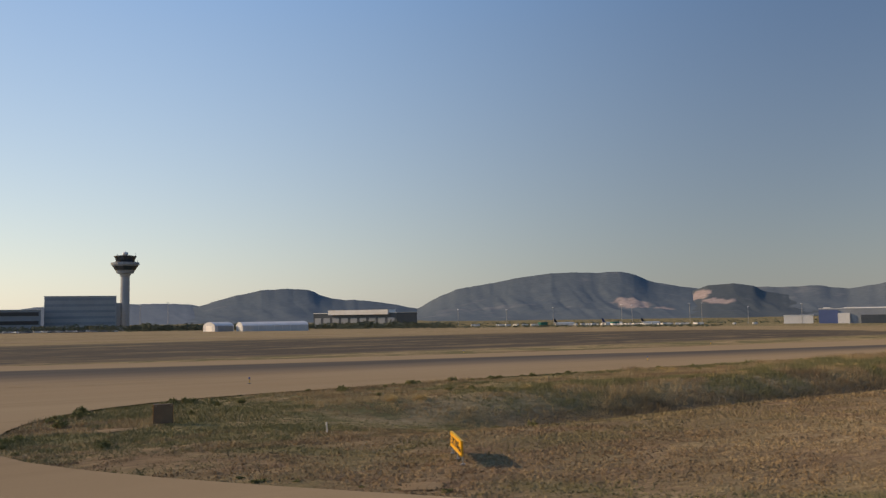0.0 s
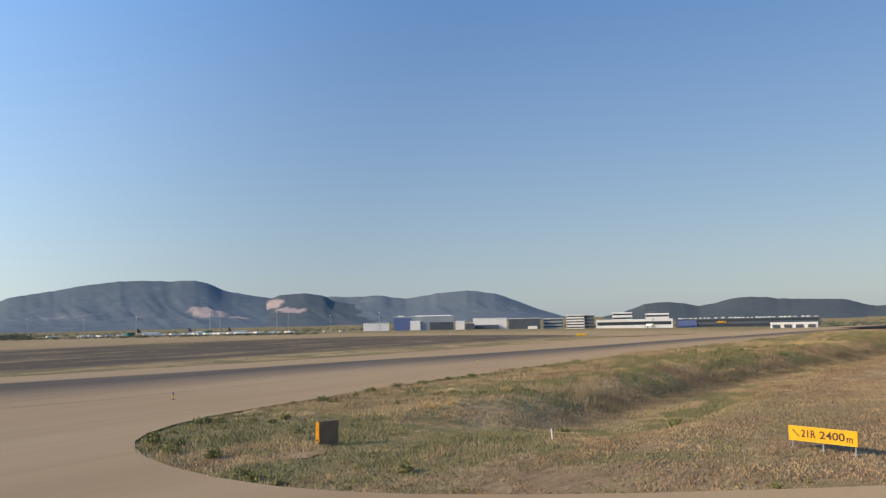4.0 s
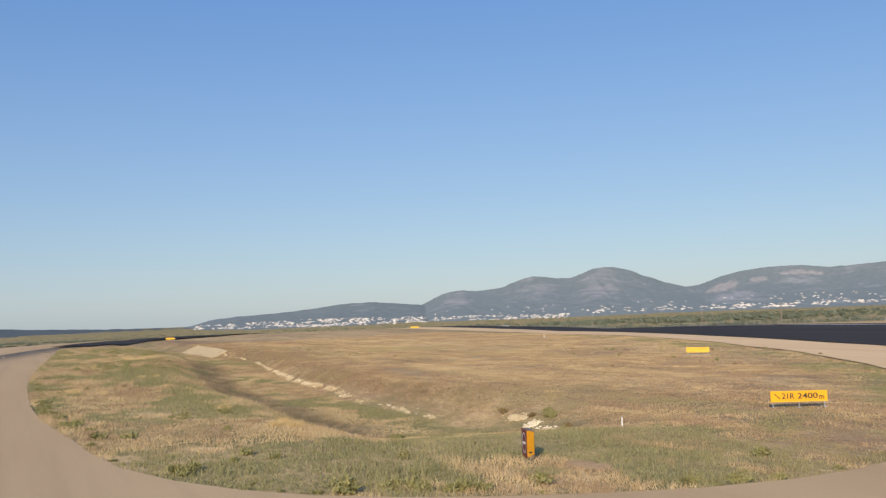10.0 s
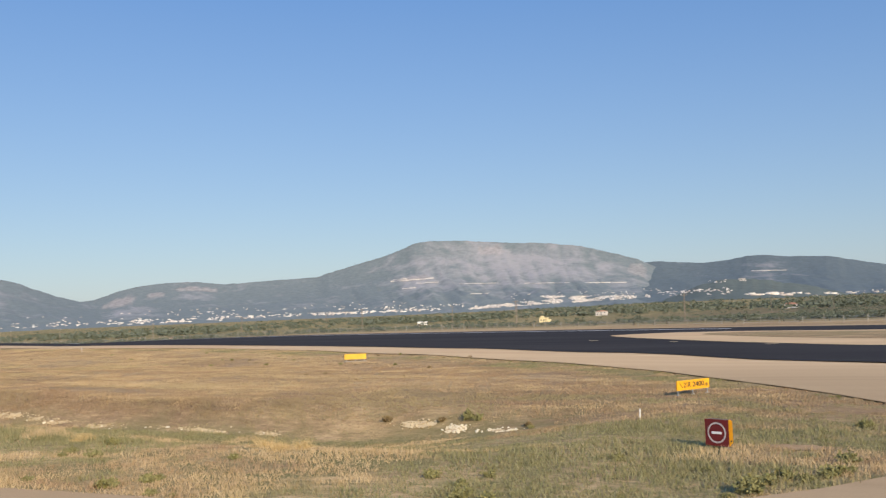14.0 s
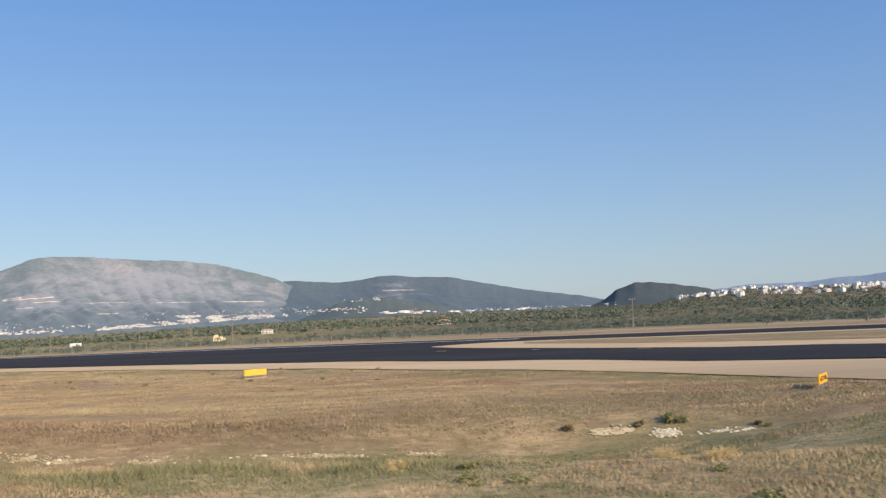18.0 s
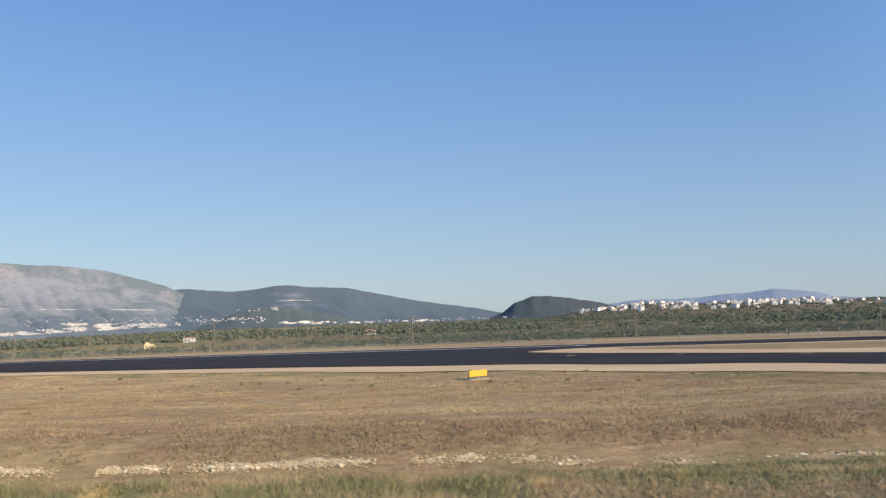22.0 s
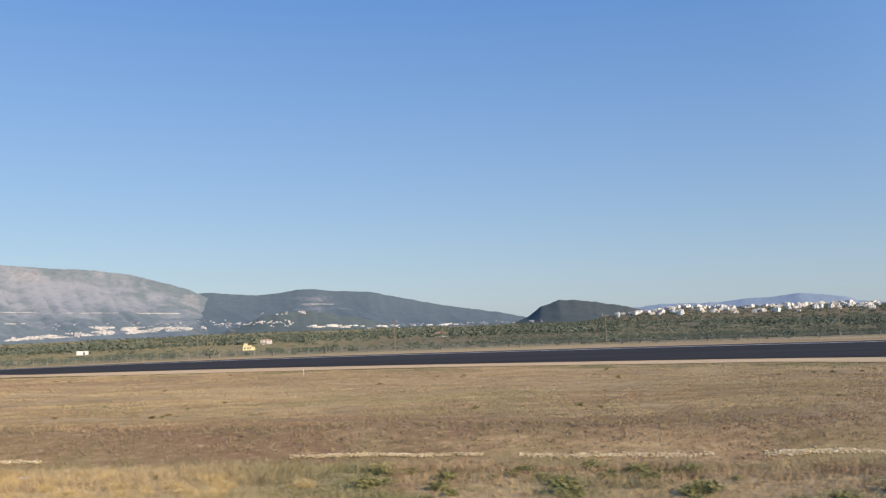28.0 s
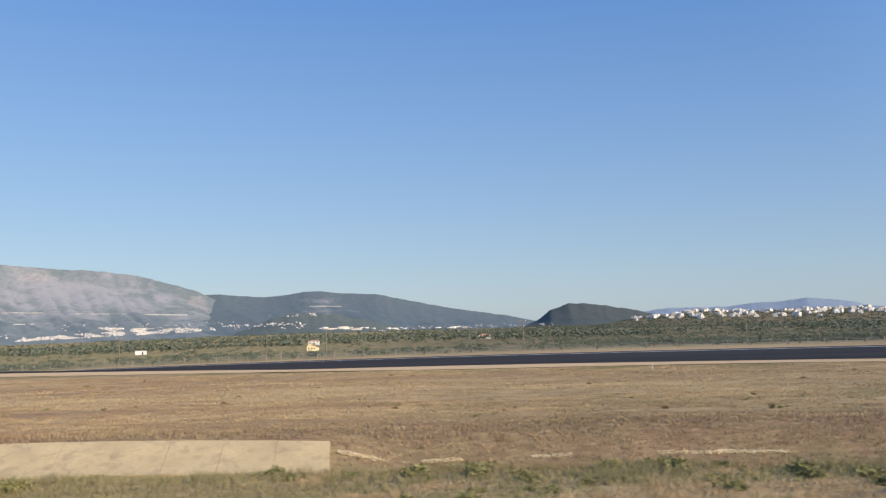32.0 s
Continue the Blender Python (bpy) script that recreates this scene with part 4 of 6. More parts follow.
for k in range(13):
    x1 = -5.2 - 2.35 * k
    x0 = x1 - 2.335
    bm = bmesh.new()
    rows = []
    for u in np.linspace(0, 1, 7):
        row = []
        for x, shift in ((x1, 0.0), (x0, 0.03)):
            y = (38.55 - 0.03 * k - shift) * (1 - u) + (41.05 + 0.04 * k + shift) * u
            row.append(bm.verts.new((x + 0.25 * (1 - u), y, ground_z(x, y) + 0.07)))
        rows.append(row)
    made = [bm.faces.new((a[0], a[1], b[1], b[0])) for a, b in zip(rows[:-1], rows[1:])]
    skirt = bmesh.ops.extrude_face_region(bm, geom=made)["geom"]
    for v in skirt:
        if isinstance(v, bmesh.types.BMVert):
            v.co.z -= 0.16
    bmesh.ops.recalc_face_normals(bm, faces=bm.faces[:])
    part("panel", bm, CHUTE, slab)

for bx, by, bw, bh, bs in ((123.6, 25.3, 1.0, 0.55, 3), (120.0, 43.2, 0.7, 0.5, 5)):
    bm = bmesh.new()
    ring = [(bx + bw * (1 + 0.8 * noise.noise((k * 0.9, bs, 0))) * math.cos(k * 0.3927), by + bh * (1 + 0.8 * noise.noise((k * 0.9, bs, 4))) * math.sin(k * 0.3927)) for k in range(16)]
    mid = bm.verts.new((bx, by, ground_z(bx, by) + 0.05))
    vs = [bm.verts.new((x, y, ground_z(x, y) + 0.015)) for x, y in ring]
    for k in range(16):
        bm.faces.new((mid, vs[k], vs[(k + 1) % 16]))
    tagged(new("bare_earth", mesh_from("bare_earth", bm, surface("reddish_bare_earth", (0.31, 0.205, 0.11), (0.37, 0.25, 0.14), 1.5, 7, 0.95, 0.4, 0.03, spec=0.04))),
           "worn patch of reddish bare earth in the grass", "ground", kind="structure")

stake = thing("survey_stake", pose(19.7, 26.6, ground_z(19.7, 26.6)), "white square marker stone with a thin dark stake", "marker")
part("stone_block", boxes((0, 0, 0.07, 0.22, 0.18, 0.18), bevel=0.012), WHITE, stake)
bm = bmesh.new()
rod(bm, 0.02, 0.22, 0, 0.42, 0.018)
part("stake", bm, BROWN, stake)


# ---- grass and weeds ----
def leaf_clump(name, material, seed, n, wide, tall, leaf, up=0.6):
    """A low bush: crooked stems fanning out of one root, small leaves along each."""
    r = np.random.RandomState(seed)
    stems = 26
    a, tilt = r.uniform(0, 2 * np.pi, stems), r.uniform(0.05, 1.0, stems) ** 0.7
    reach = r.uniform(0.55, 1.1, stems)
    tip = np.column_stack([np.cos(a) * tilt * wide * reach, np.sin(a) * tilt * wide * reach, tall * reach * (1.15 - 0.75 * tilt)])
    k, u = r.randint(0, stems, n), r.uniform(0.12, 1.0, n) ** 0.8
    pick = tip[k] * u[:, None] + r.normal(0, 0.09, (n, 3)) * (wide, wide, tall)
    pick[:, 2] = np.abs(pick[:, 2])
    d1 = r.normal(0, 1, (n, 3))
    d1[:, 2] = np.abs(d1[:, 2]) * up + 0.2
    d1 /= np.linalg.norm(d1, axis=1)[:, None]
    d2 = np.cross(d1, r.normal(0, 1, (n, 3)))
    d2 /= np.linalg.norm(d2, axis=1)[:, None] + 1e-6
    s = leaf * r.uniform(0.6, 1.4, (n, 1))
    v = np.stack([pick - d2 * s * 0.35, pick + d2 * s * 0.35, pick + d1 * s], 1)
    side = np.column_stack([-np.sin(a), np.cos(a), 0 * a]) * 0.012
    st = np.stack([-side, side, tip], 1)
    v = np.concatenate([v, st]).reshape(-1, 3)
    return fast_mesh(name, v, np.arange(len(v)).reshape(-1, 3), material)


WEEDS = [leaf_clump("weed", SHRUB, k, 620, 0.6, 0.46, 0.12, 1.1) for k in range(4)] + [leaf_clump("weed", SHRUB, 7, 500, 0.6, 0.3, 0.12)]
TUFTS = [leaf_clump("tuft", DRYBUSH, 20 + k, 160, 0.45, 0.34, 0.22, 1.4) for k in range(2)] + [leaf_clump("tuft", SHRUB, 30, 200, 0.55, 0.42, 0.22, 1.0)]


def plant(name, meshes, x, y, size, label, category, group, squash=1.0):
    ob = new(name, rnd.choice(meshes))
    ob.matrix_world = Matrix.LocRotScale((x, y, ground_z(x, y) - 0.03), Euler((0, 0, rnd.uniform(0, 6.3))), (size, size, size * squash))
    tagged(ob, label, category, group)


# weeds along the pavement edge
edge_line = curve_points(EDGE[4:18], 1.0)
for k in range(95):
    p = edge_line[rnd.randrange(len(edge_line))]
    q = p + (np.array([100, 30]) - p) / np.linalg.norm(np.array([100, 30]) - p) * rnd.uniform(0.2, 1.0)
    plant("edge_weed", WEEDS, q[0], q[1], rnd.choice((0.16, 0.22, 0.28, 0.36)), "low green weed growing at the pavement edge", "weed", "weeds along the pavement edge", 0.75)
for k in range(34):
    x = rnd.uniform(-20, 104)
    plant("edge_weed", WEEDS, x, float(np.interp(x, [p[0] for p in EDGE[:7]], [p[1] for p in EDGE[:7]])) + rnd.uniform(0.3, 0.8), rnd.choice((0.25, 0.32, 0.42)), "low green weed growing at the pavement edge", "weed", "weeds along the pavement edge", 0.7)
for x, y, s in ((116.7, 16.7, 0.5), (124.0, 19.8, 0.85), (124.9, 20.4, 0.60), (125.3, 21.1, 0.70), (119.3, 21.4, 0.60), (107.8, 18.3, 0.50), (107.8, 13.5, 0.50), (121.9, 20.7, 0.50), (123.6, 19.3, 0.90), (124.5, 19.8, 0.60), (125.0, 20.7, 0.80), (118.3, 15.0, 0.70), (103.6, 12.6, 0.50), (109.7, 13.0, 0.50), (127.2, 26.0, 0.60), (128.0, 28.1, 0.50), (117.6, 14.8, 0.70), (125.2, 22.8, 0.80), (125.1, 30.3, 0.70), (124.6, 18.4, 0.70), (127.8, 27.0, 0.70), (118.6, 13.6, 0.50), (108.6, 12.1, 0.50), (104.6, 13.3, 0.50), (123.5, 18.1, 1.0), (88.6, 11.9, 0.8), (92.0, 11.9, 0.7), (95.5, 12.0, 0.9), (99.0, 12.4, 0.9), (102.5, 12.8, 1.0), (117.4, 15.4, 0.7), (116.9, 18.0, 0.6), (107.6, 13.4, 0.8), (108.2, 14.5, 0.9), (105.6, 26.6, 0.9), (115.4, 17.4, 0.7)):
    if not inside(np.array([x]), np.array([y]), ISLAND)[0]:
        continue
    s *= 0.88
    plant("edge_weed", WEEDS, x, y, s, "bushy green weed at the pavement corner", "weed", "weeds along the pavement edge")
for k in range(34):
    x = 36 + 2.0 * k + rnd.uniform(-0.8, 0.8)
    plant("edge_weed", WEEDS, x, float(np.interp(x, [p[0] for p in EDGE[:7]], [p[1] for p in EDGE[:7]])) + rnd.uniform(0.25, 0.6), rnd.choice((0.35, 0.45, 0.6)), "dark green weed bush at the pavement edge", "weed", "weeds along the pavement edge", 0.9)
# weeds over the bank and the ditch
for k in range(330):
    x = rnd.choice((rnd.uniform(-32, 104), rnd.uniform(-32, 18), rnd.uniform(30, 62)))
    crest = float(stone_line(x)) - 11.8
    y = crest + 1.5 - 10 * rnd.random() ** 1.4
    lush = x < 18 or 30 < x < 62
    if 17 < x < 27 or noise.noise((x * 0.11, y * 0.15, 8)) < (-0.25 if lush else 0.05):
        continue
    plant("bank_weed", WEEDS, x, y, rnd.choice((0.4, 0.55, 0.75, 0.95) if lush else (0.3, 0.4, 0.55, 0.7)), "green weed clump on the ditch bank", "weed", "weeds on the bank", 0.85)
for x, y, s in ((107.2, 33.0, 0.6), (104.2, 33.0, 0.7), (111.9, 32.0, 0.5)):
    plant("dry_bush", TUFTS[:2], x, y, s, "dark dry bush beside the stone heap", "bush", "dry bushes at the ditch head", 1.0)
for x, y, s in ((108.5, 33.1, 0.7), (109.0, 33.0, 0.55), (112.2, 31.6, 0.35)):
    plant("bush", WEEDS, x, y, s, "round green bush behind the stone heap", "bush", "bushes at the ditch head", 1.45)
# dark tufts scattered over the far grass
for k in range(170):
    x = rnd.uniform(-70, 95)
    y = rnd.uniform(46, 92 - 0.25 * max(0, x - 10))
    if noise.noise((x * 0.03, y * 0.05, 2)) < -0.1 and y < 70:
        continue
    plant("grass_tuft", TUFTS, x, y, rnd.choice((0.2, 0.28, 0.36, 0.5)), "dark dry tuft standing out of mown grass", "tuft", "tufts over the field", 0.8)


def blades(r, x, y, tall, wide, count, spread):
    """Leaning blades round each root: an array of triangles."""
    n = len(x)
    z = plain(x, y)
    out = []
    for _ in range(count):
        a, la = r.uniform(0, 2 * np.pi, n), r.uniform(0, 2 * np.pi, n)
        w = wide * r.uniform(0.6, 1.4, n)
        lean = r.uniform(0.15, 0.9, n) * tall
        bx, by = x + r.normal(0, spread, n), y + r.normal(0, spread, n)
        sx, sy = np.cos(a) * w, np.sin(a) * w
        p0 = np.column_stack([bx - sx, by - sy, z - 0.02])
        p1 = np.column_stack([bx + sx, by + sy, z - 0.02])
        p2 = np.column_stack([bx + np.cos(la) * lean, by + np.sin(la) * lean, z + tall * r.uniform(0.6, 1.15, n)])
        out.append(np.stack([p0, p1, p2], 1))
    return np.concatenate(out).reshape(-1, 3)


def scatter_grass():
    r = np.random.RandomState(5)
    verts, greens, darks, tones = [], [], [], []
    # rank grass of the bank and the corner, mown grass of the field, far mown grass
    for n, y0, y1, wide, count, spread in ((165000, 11, 34.5, 0.013, 5, 0.09), (135000, 33, 60, 0.022, 4, 0.14), (80000, 59, 99, 0.04, 3, 0.22)):
        x, y = r.uniform(-48, 129, n), r.uniform(y0, y1, n)
        ok = inside(x, y, ISLAND)
        ok &= ~((x < -5) & (y > 38.3) & (y < 41.4))
        ok &= np.hypot(x - 123.6, (y - 25.3) * 1.8) > 0.9
        low = y - stone_line(x)
        near_stone = np.exp(-((low - 0.1) / (0.14 + 0.16 * sstep(x, 30, 72))) ** 2) * sstep(x, 100, 98)
        ok &= r.uniform(0, 1, n) > 0.92 * near_stone
        patch = waves(x * 0.16, y * 0.34, 11) + 0.5 * waves(x * 0.5, y * 0.8, 12)
        fine = waves(x * 1.3, y * 1.3, 13)
        ok &= patch + 0.9 * fine > -0.95 - 0.9 * sstep(low, -3.5, -7.0)
        x, y, low, patch, fine = x[ok], y[ok], low[ok], patch[ok], fine[ok]
        rank = sstep(low, -3.5, -7.0) * sstep(x, 112, 104)
        corner = sstep(x, 104, 112) * sstep(y, 33, 27)
        tall = 0.05 + 0.02 * patch + rank * (0.07 + 0.27 * np.clip(patch + 0.5 * fine, 0, 1)) * (1 - 0.45 * sstep(x, 80, 100)) + corner * 0.09 * np.clip(0.5 + patch, 0, 1.2)
        tall += 0.1 * sstep(low, -14.5, -11.5) * sstep(low, -6.5, -8.0) * sstep(x, 104, 94) + 0.06 * sstep(low, -5, -3) * sstep(low, 4.5, 2.5) * sstep(x, 104, 94)
        tall = np.clip(tall * r.uniform(0.55, 1.45, len(x)), 0.025, 0.5)
        sward = waves(x * 0.11, y * 0.26, 21) + 0.75 * waves(x * 0.5, y * 0.8, 22) + 0.3 * fine
        green = green_at(x, y) * sstep(sward, -0.15, 0.45) * 1.1 + (0.55 + 0.4 * sstep(x, 27, 33) * sstep(x, 80, 62)) * rank * sstep(sward - 0.25 * sstep(x, 27, 33) * sstep(x, 80, 62), -0.1, 0.45)
        green *= 1 - np.clip(1.3 * np.exp(-((x - 22) / 5.5) ** 2 - ((y - 25) / 4.5) ** 2), 0, 1)
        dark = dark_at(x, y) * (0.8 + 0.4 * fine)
        tone = np.clip(tone_at(x, y) + 0.12 + 0.2 * rank * sstep(x, 26, 32) + 0.4 * fine + 0.45 * waves(x * 0.4, y * 0.9, 31) - 0.2 * patch, 0, 1)
        verts.append(blades(r, x, y, tall, wide, count, spread))
        for values, store in ((green, greens), (dark, darks), (tone, tones)):
            store.append(np.repeat(np.tile(np.clip(values, 0, 1), count), 3))
    v = np.vstack(verts)
    me = fast_mesh("grass", v, np.arange(len(v)).reshape(-1, 3), GRASS)
    point_values(me, "green", np.concatenate(greens))
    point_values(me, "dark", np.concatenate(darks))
    point_values(me, "tone", np.concatenate(tones))
    tagged(new("grass", me), "dry straw-yellow grass with green patches", "grass", kind="stuff")


scatter_grass()


def straw_clump(seed):
    r = np.random.RandomState(seed)
    n = 420
    x, y = r.normal(0, 0.2, n), r.normal(0, 0.17, n)
    h = r.uniform(0.15, 0.45, n) * np.exp(-(x ** 2 + y ** 2) * 1.2)
    a, la = r.uniform(0, 6.3, n), r.uniform(0, 6.3, n)
    w = 0.009
    p0 = np.column_stack([x - np.cos(a) * w, y - np.sin(a) * w, 0 * x - 0.03])
    p1 = np.column_stack([x + np.cos(a) * w, y + np.sin(a) * w, 0 * x - 0.03])
    p2 = np.column_stack([x + np.cos(la) * h * 0.8, y + np.sin(la) * h * 0.8, h])
    return fast_mesh("straw", np.stack([p0, p1, p2], 1).reshape(-1, 3), np.arange(3 * n).reshape(-1, 3), STRAW)


STRAW = varied("golden_straw", (0.627, 0.462, 0.221), (0.47, 0.33, 0.157), 0.9, False, 0.1)
STRAWS = [straw_clump(k) for k in range(3)]
for k in range(150):
    x = rnd.choice((rnd.uniform(15, 27), rnd.uniform(-25, 110), rnd.uniform(40, 112)))
    y = rnd.uniform(20.5, 28) if 15 < x < 27 else rnd.uniform(13, 21)
    if noise.noise((x * 0.13, y * 0.2, 4)) < 0.1 and not 15 < x < 27:
        continue
    plant("straw_clump", STRAWS, x, y, rnd.choice((0.5, 0.7, 0.9)), "tall clump of golden dry straw", "grass clump", "straw clumps on the bank")

for k in range(75):
    x, y = rnd.gauss(22, 3.2), rnd.uniform(20.5, 29)
    plant("straw_clump", STRAWS, x, y, rnd.choice((0.5, 0.65, 0.85)), "tall clump of golden dry straw", "grass clump", "straw clumps on the bank", 0.8)

# ---- beyond the runway: fence, poles, groves, houses ----
sheet("perimeter_track", FAR_BLACK, [(x, y + 9) for x, y in FAR_BLACK], 0.05, TAN, 2, "dusty pale strip behind the runway", "track")


def fence_y(x):
    return 185.0 - 0.176 * x


fence = thing("perimeter_fence", pose(0, 0, 0), "long wire perimeter fence on pale concrete posts", "fence", kind="structure")
bm = bmesh.new()
box(bm, 0, 0, 0.6, 0.09, 0.09, 1.2)
beam(bm, (0, 0, 1.16), (0, 0.2, 1.4), 0.035, 4)
POST = mesh_from("post", bm, surface("grey_concrete_post", (0.36, 0.32, 0.25), (0.28, 0.25, 0.2), 1, 6, 0.9))
fx = -330.0
tops = []
while fx < 260:
    fy = fence_y(fx)
    p = new("post", POST)
    p.parent = fence
    p.matrix_local = Matrix.LocRotScale((fx, fy, ground_z(fx, fy) - 0.05), Euler((0, 0, rnd.uniform(-0.2, 0.2))), (1, 1, rnd.uniform(0.9, 1.12)))
    tops.append((fx, fy, ground_z(fx, fy)))
    fx += rnd.uniform(2.6, 4.2) if fx > -220 else 5.0
for h in (0.3, 0.6, 0.9, 1.15):
    bm = bmesh.new()
    for a, b in zip(tops[:-1], tops[1:]):
        beam(bm, (a[0], a[1], a[2] + h), (b[0], b[1], b[2] + h), 0.012, 3)
    part("wire", bm, STEEL, fence)


def utility_pole(x, y, tall, double=False):
    s = thing("utility_pole", pose(x, y, ground_z(x, y)), "twin-legged timber utility pole" if double else "slender timber utility pole", "pole", "poles across the plain")
    for k in ((-1.3, 1.3) if double else (0.0,)):
        bm = bmesh.new()
        rod(bm, k, 0, -0.3, tall, 0.16, 0.10, 8)
        part("shaft", bm, WOOD, s)
    arm = part("crossarm", boxes((0, 0, tall - 0.35, 3.4 if double else 1.7, 0.14, 0.16)), WOOD, s)
    for k in (-0.7, 0.0, 0.7):
        bm = bmesh.new()
        rod(bm, k, 0, tall - 0.27, tall - 0.05, 0.05, 0.03, 6)
        part("insulator", bm, WHITE, arm)


utility_pole(-100, 508, 11, True)
for px, py, ph in ((20, 236, 7.5), (-38, 306, 8.5), (44, 523, 10), (68, 600, 11), (-30, 232, 7), (-85, 240, 7), (-150, 262, 7.5), (72, 220, 7), (125, 212, 7), (-240, 290, 8), (-330, 330, 9), (180, 205, 7), (-180, 420, 10), (230, 380, 9), (120, 420, 9)):
    utility_pole(px, py, ph)


def tree_mesh(seed, n, leaf, wide=1.0, tall=1.0):
    """One olive-like tree in unit size: a forked trunk and an uneven crown of leaf clumps."""
    r = np.random.RandomState(seed)
    lobes = np.column_stack([r.normal(0, 0.34, 9) * wide, r.normal(0, 0.34, 9) * wide, r.uniform(0.38, 0.86, 9) * tall])
    c = lobes[r.randint(0, 9, n)] + r.normal(0, 0.115, (n, 3)) * (wide, wide, 0.8)
    c[:, 2] = np.clip(c[:, 2], 0.1, 2)
    d1, d2 = r.normal(0, 1, (n, 3)), r.normal(0, 1, (n, 3))
    d1 /= np.linalg.norm(d1, axis=1)[:, None]
    d2 /= np.linalg.norm(d2, axis=1)[:, None]
    s = leaf * r.uniform(0.6, 1.4, (n, 1))
    v = np.stack([c - d1 * s, c + d1 * s * 0.6, c + d2 * s], 1).reshape(-1, 3)
    return v, np.arange(3 * n).reshape(-1, 3)


TREES = [tree_mesh(k, 100, 0.13) for k in range(6)]
FAR_TREES = [tree_mesh(40 + k, 26, 0.27) for k in range(6)]


def grove(name, places, models, label):
    vs, fs, base = [], [], 0
    for x, y, size in places:
        v, f = models[rnd.randrange(len(models))]
        a = rnd.uniform(0, 6.3)
        rot = np.array([[math.cos(a), -math.sin(a), 0], [math.sin(a), math.cos(a), 0], [0, 0, 1]])
        vs.append(v @ rot.T * (size * rnd.uniform(0.9, 1.3), size * rnd.uniform(0.9, 1.3), size * 0.85) + np.array([x, y, ground_z(x, y) - 0.15 * size]))
        fs.append(f + base)
        base += len(v)
    me = fast_mesh(name, np.vstack(vs), np.vstack(fs), OLIVE)
    return tagged(new(name, me), label, "trees", kind="stuff")


def scatter(n, az0, az1, d0, d1, size0, size1, cut, freq, seed):
    r = random.Random(seed)
    out = []
    while len(out) < n:
        a, u = r.uniform(az0, az1), r.random()
        d = 1 / ((1 - u) / d0 + u / d1) if d1 > 2.5 * d0 else r.uniform(d0, d1)
        x, y = polar(a, d)
        if (-130 < a < -97 and d < 1280) or (-97 <= a < -58 and d < 1500 and r.random() < 0.85):
            continue
        if y < fence_y(x) + 12 and y > -40 and x > -430:
            continue
        if noise.noise((x * freq, y * freq, seed)) < cut:
            if r.random() > 0.12:
                continue
        out.append((x, y, r.uniform(size0, size1)))
    return out


# single bushes and trees just behind the fence
crown_models = [fast_mesh("crown", *t, OLIVE) for t in (tree_mesh(70 + k, 260, 0.10) for k in range(4))]
bm = bmesh.new()
rod(bm, 0, 0, -0.1, 0.42, 0.055, 0.035, 7)
beam(bm, (0, 0, 0.38), (0.16, 0.05, 0.62), 0.025, 5)
beam(bm, (0, 0, 0.36), (-0.14, 0.08, 0.6), 0.025, 5)
TRUNK = mesh_from("trunk", bm, BARK)
for k in range(120):
    x = rnd.uniform(-260, 240)
    y = fence_y(x) + rnd.choice((6, 10, 18, 30, 45)) + rnd.uniform(0, 12)
    s = rnd.choice((0.8, 1.0, 1.3, 1.7, 2.3))
    t = thing("olive_tree", pose(x, y, ground_z(x, y), 0, 0, rnd.uniform(0, 360)), "small grey-green olive tree behind the fence", "tree", "trees behind the fence")
    t.scale = (s * 1.15, s * 1.15, s * 0.9)
    for nm, me in (("trunk", TRUNK), ("crown", rnd.choice(crown_models))):
        o = new(nm, me)
        o.parent = t
grove("olive_grove_near", scatter(1500, -80, 42, 225, 900, 1.0, 2.6, 0.05, 0.014, 3), TREES, "scattered grey-green olive grove on the plain")
grove("olive_grove_dense", scatter(6000, -4, 42, 225, 1900, 1.3, 2.6, -0.35, 0.01, 4), TREES, "dense dark olive grove below the ridge town")
grove("olive_grove_far", scatter(5200, -88, 45, 650, 2700, 3.5, 6.0, 0.0, 0.006, 5), FAR_TREES, "far olive groves and hedges on the plain")
grove("trees_far_south", scatter(900, -180, -88, 1250, 2600, 3.0, 6.0, -0.02, 0.004, 6), FAR_TREES, "far dark trees along the airfield boundary")


grove("hedge_south", scatter(420, -172, -118, 520, 700, 1.2, 2.8, -0.3, 0.006, 12), TREES, "low dark hedge along the far side of the field")
grove("trees_far_west", scatter(1900, -112, -72, 620, 2600, 2.4, 4.8, -0.15, 0.004, 8), FAR_TREES, "far dark trees on the western plain")


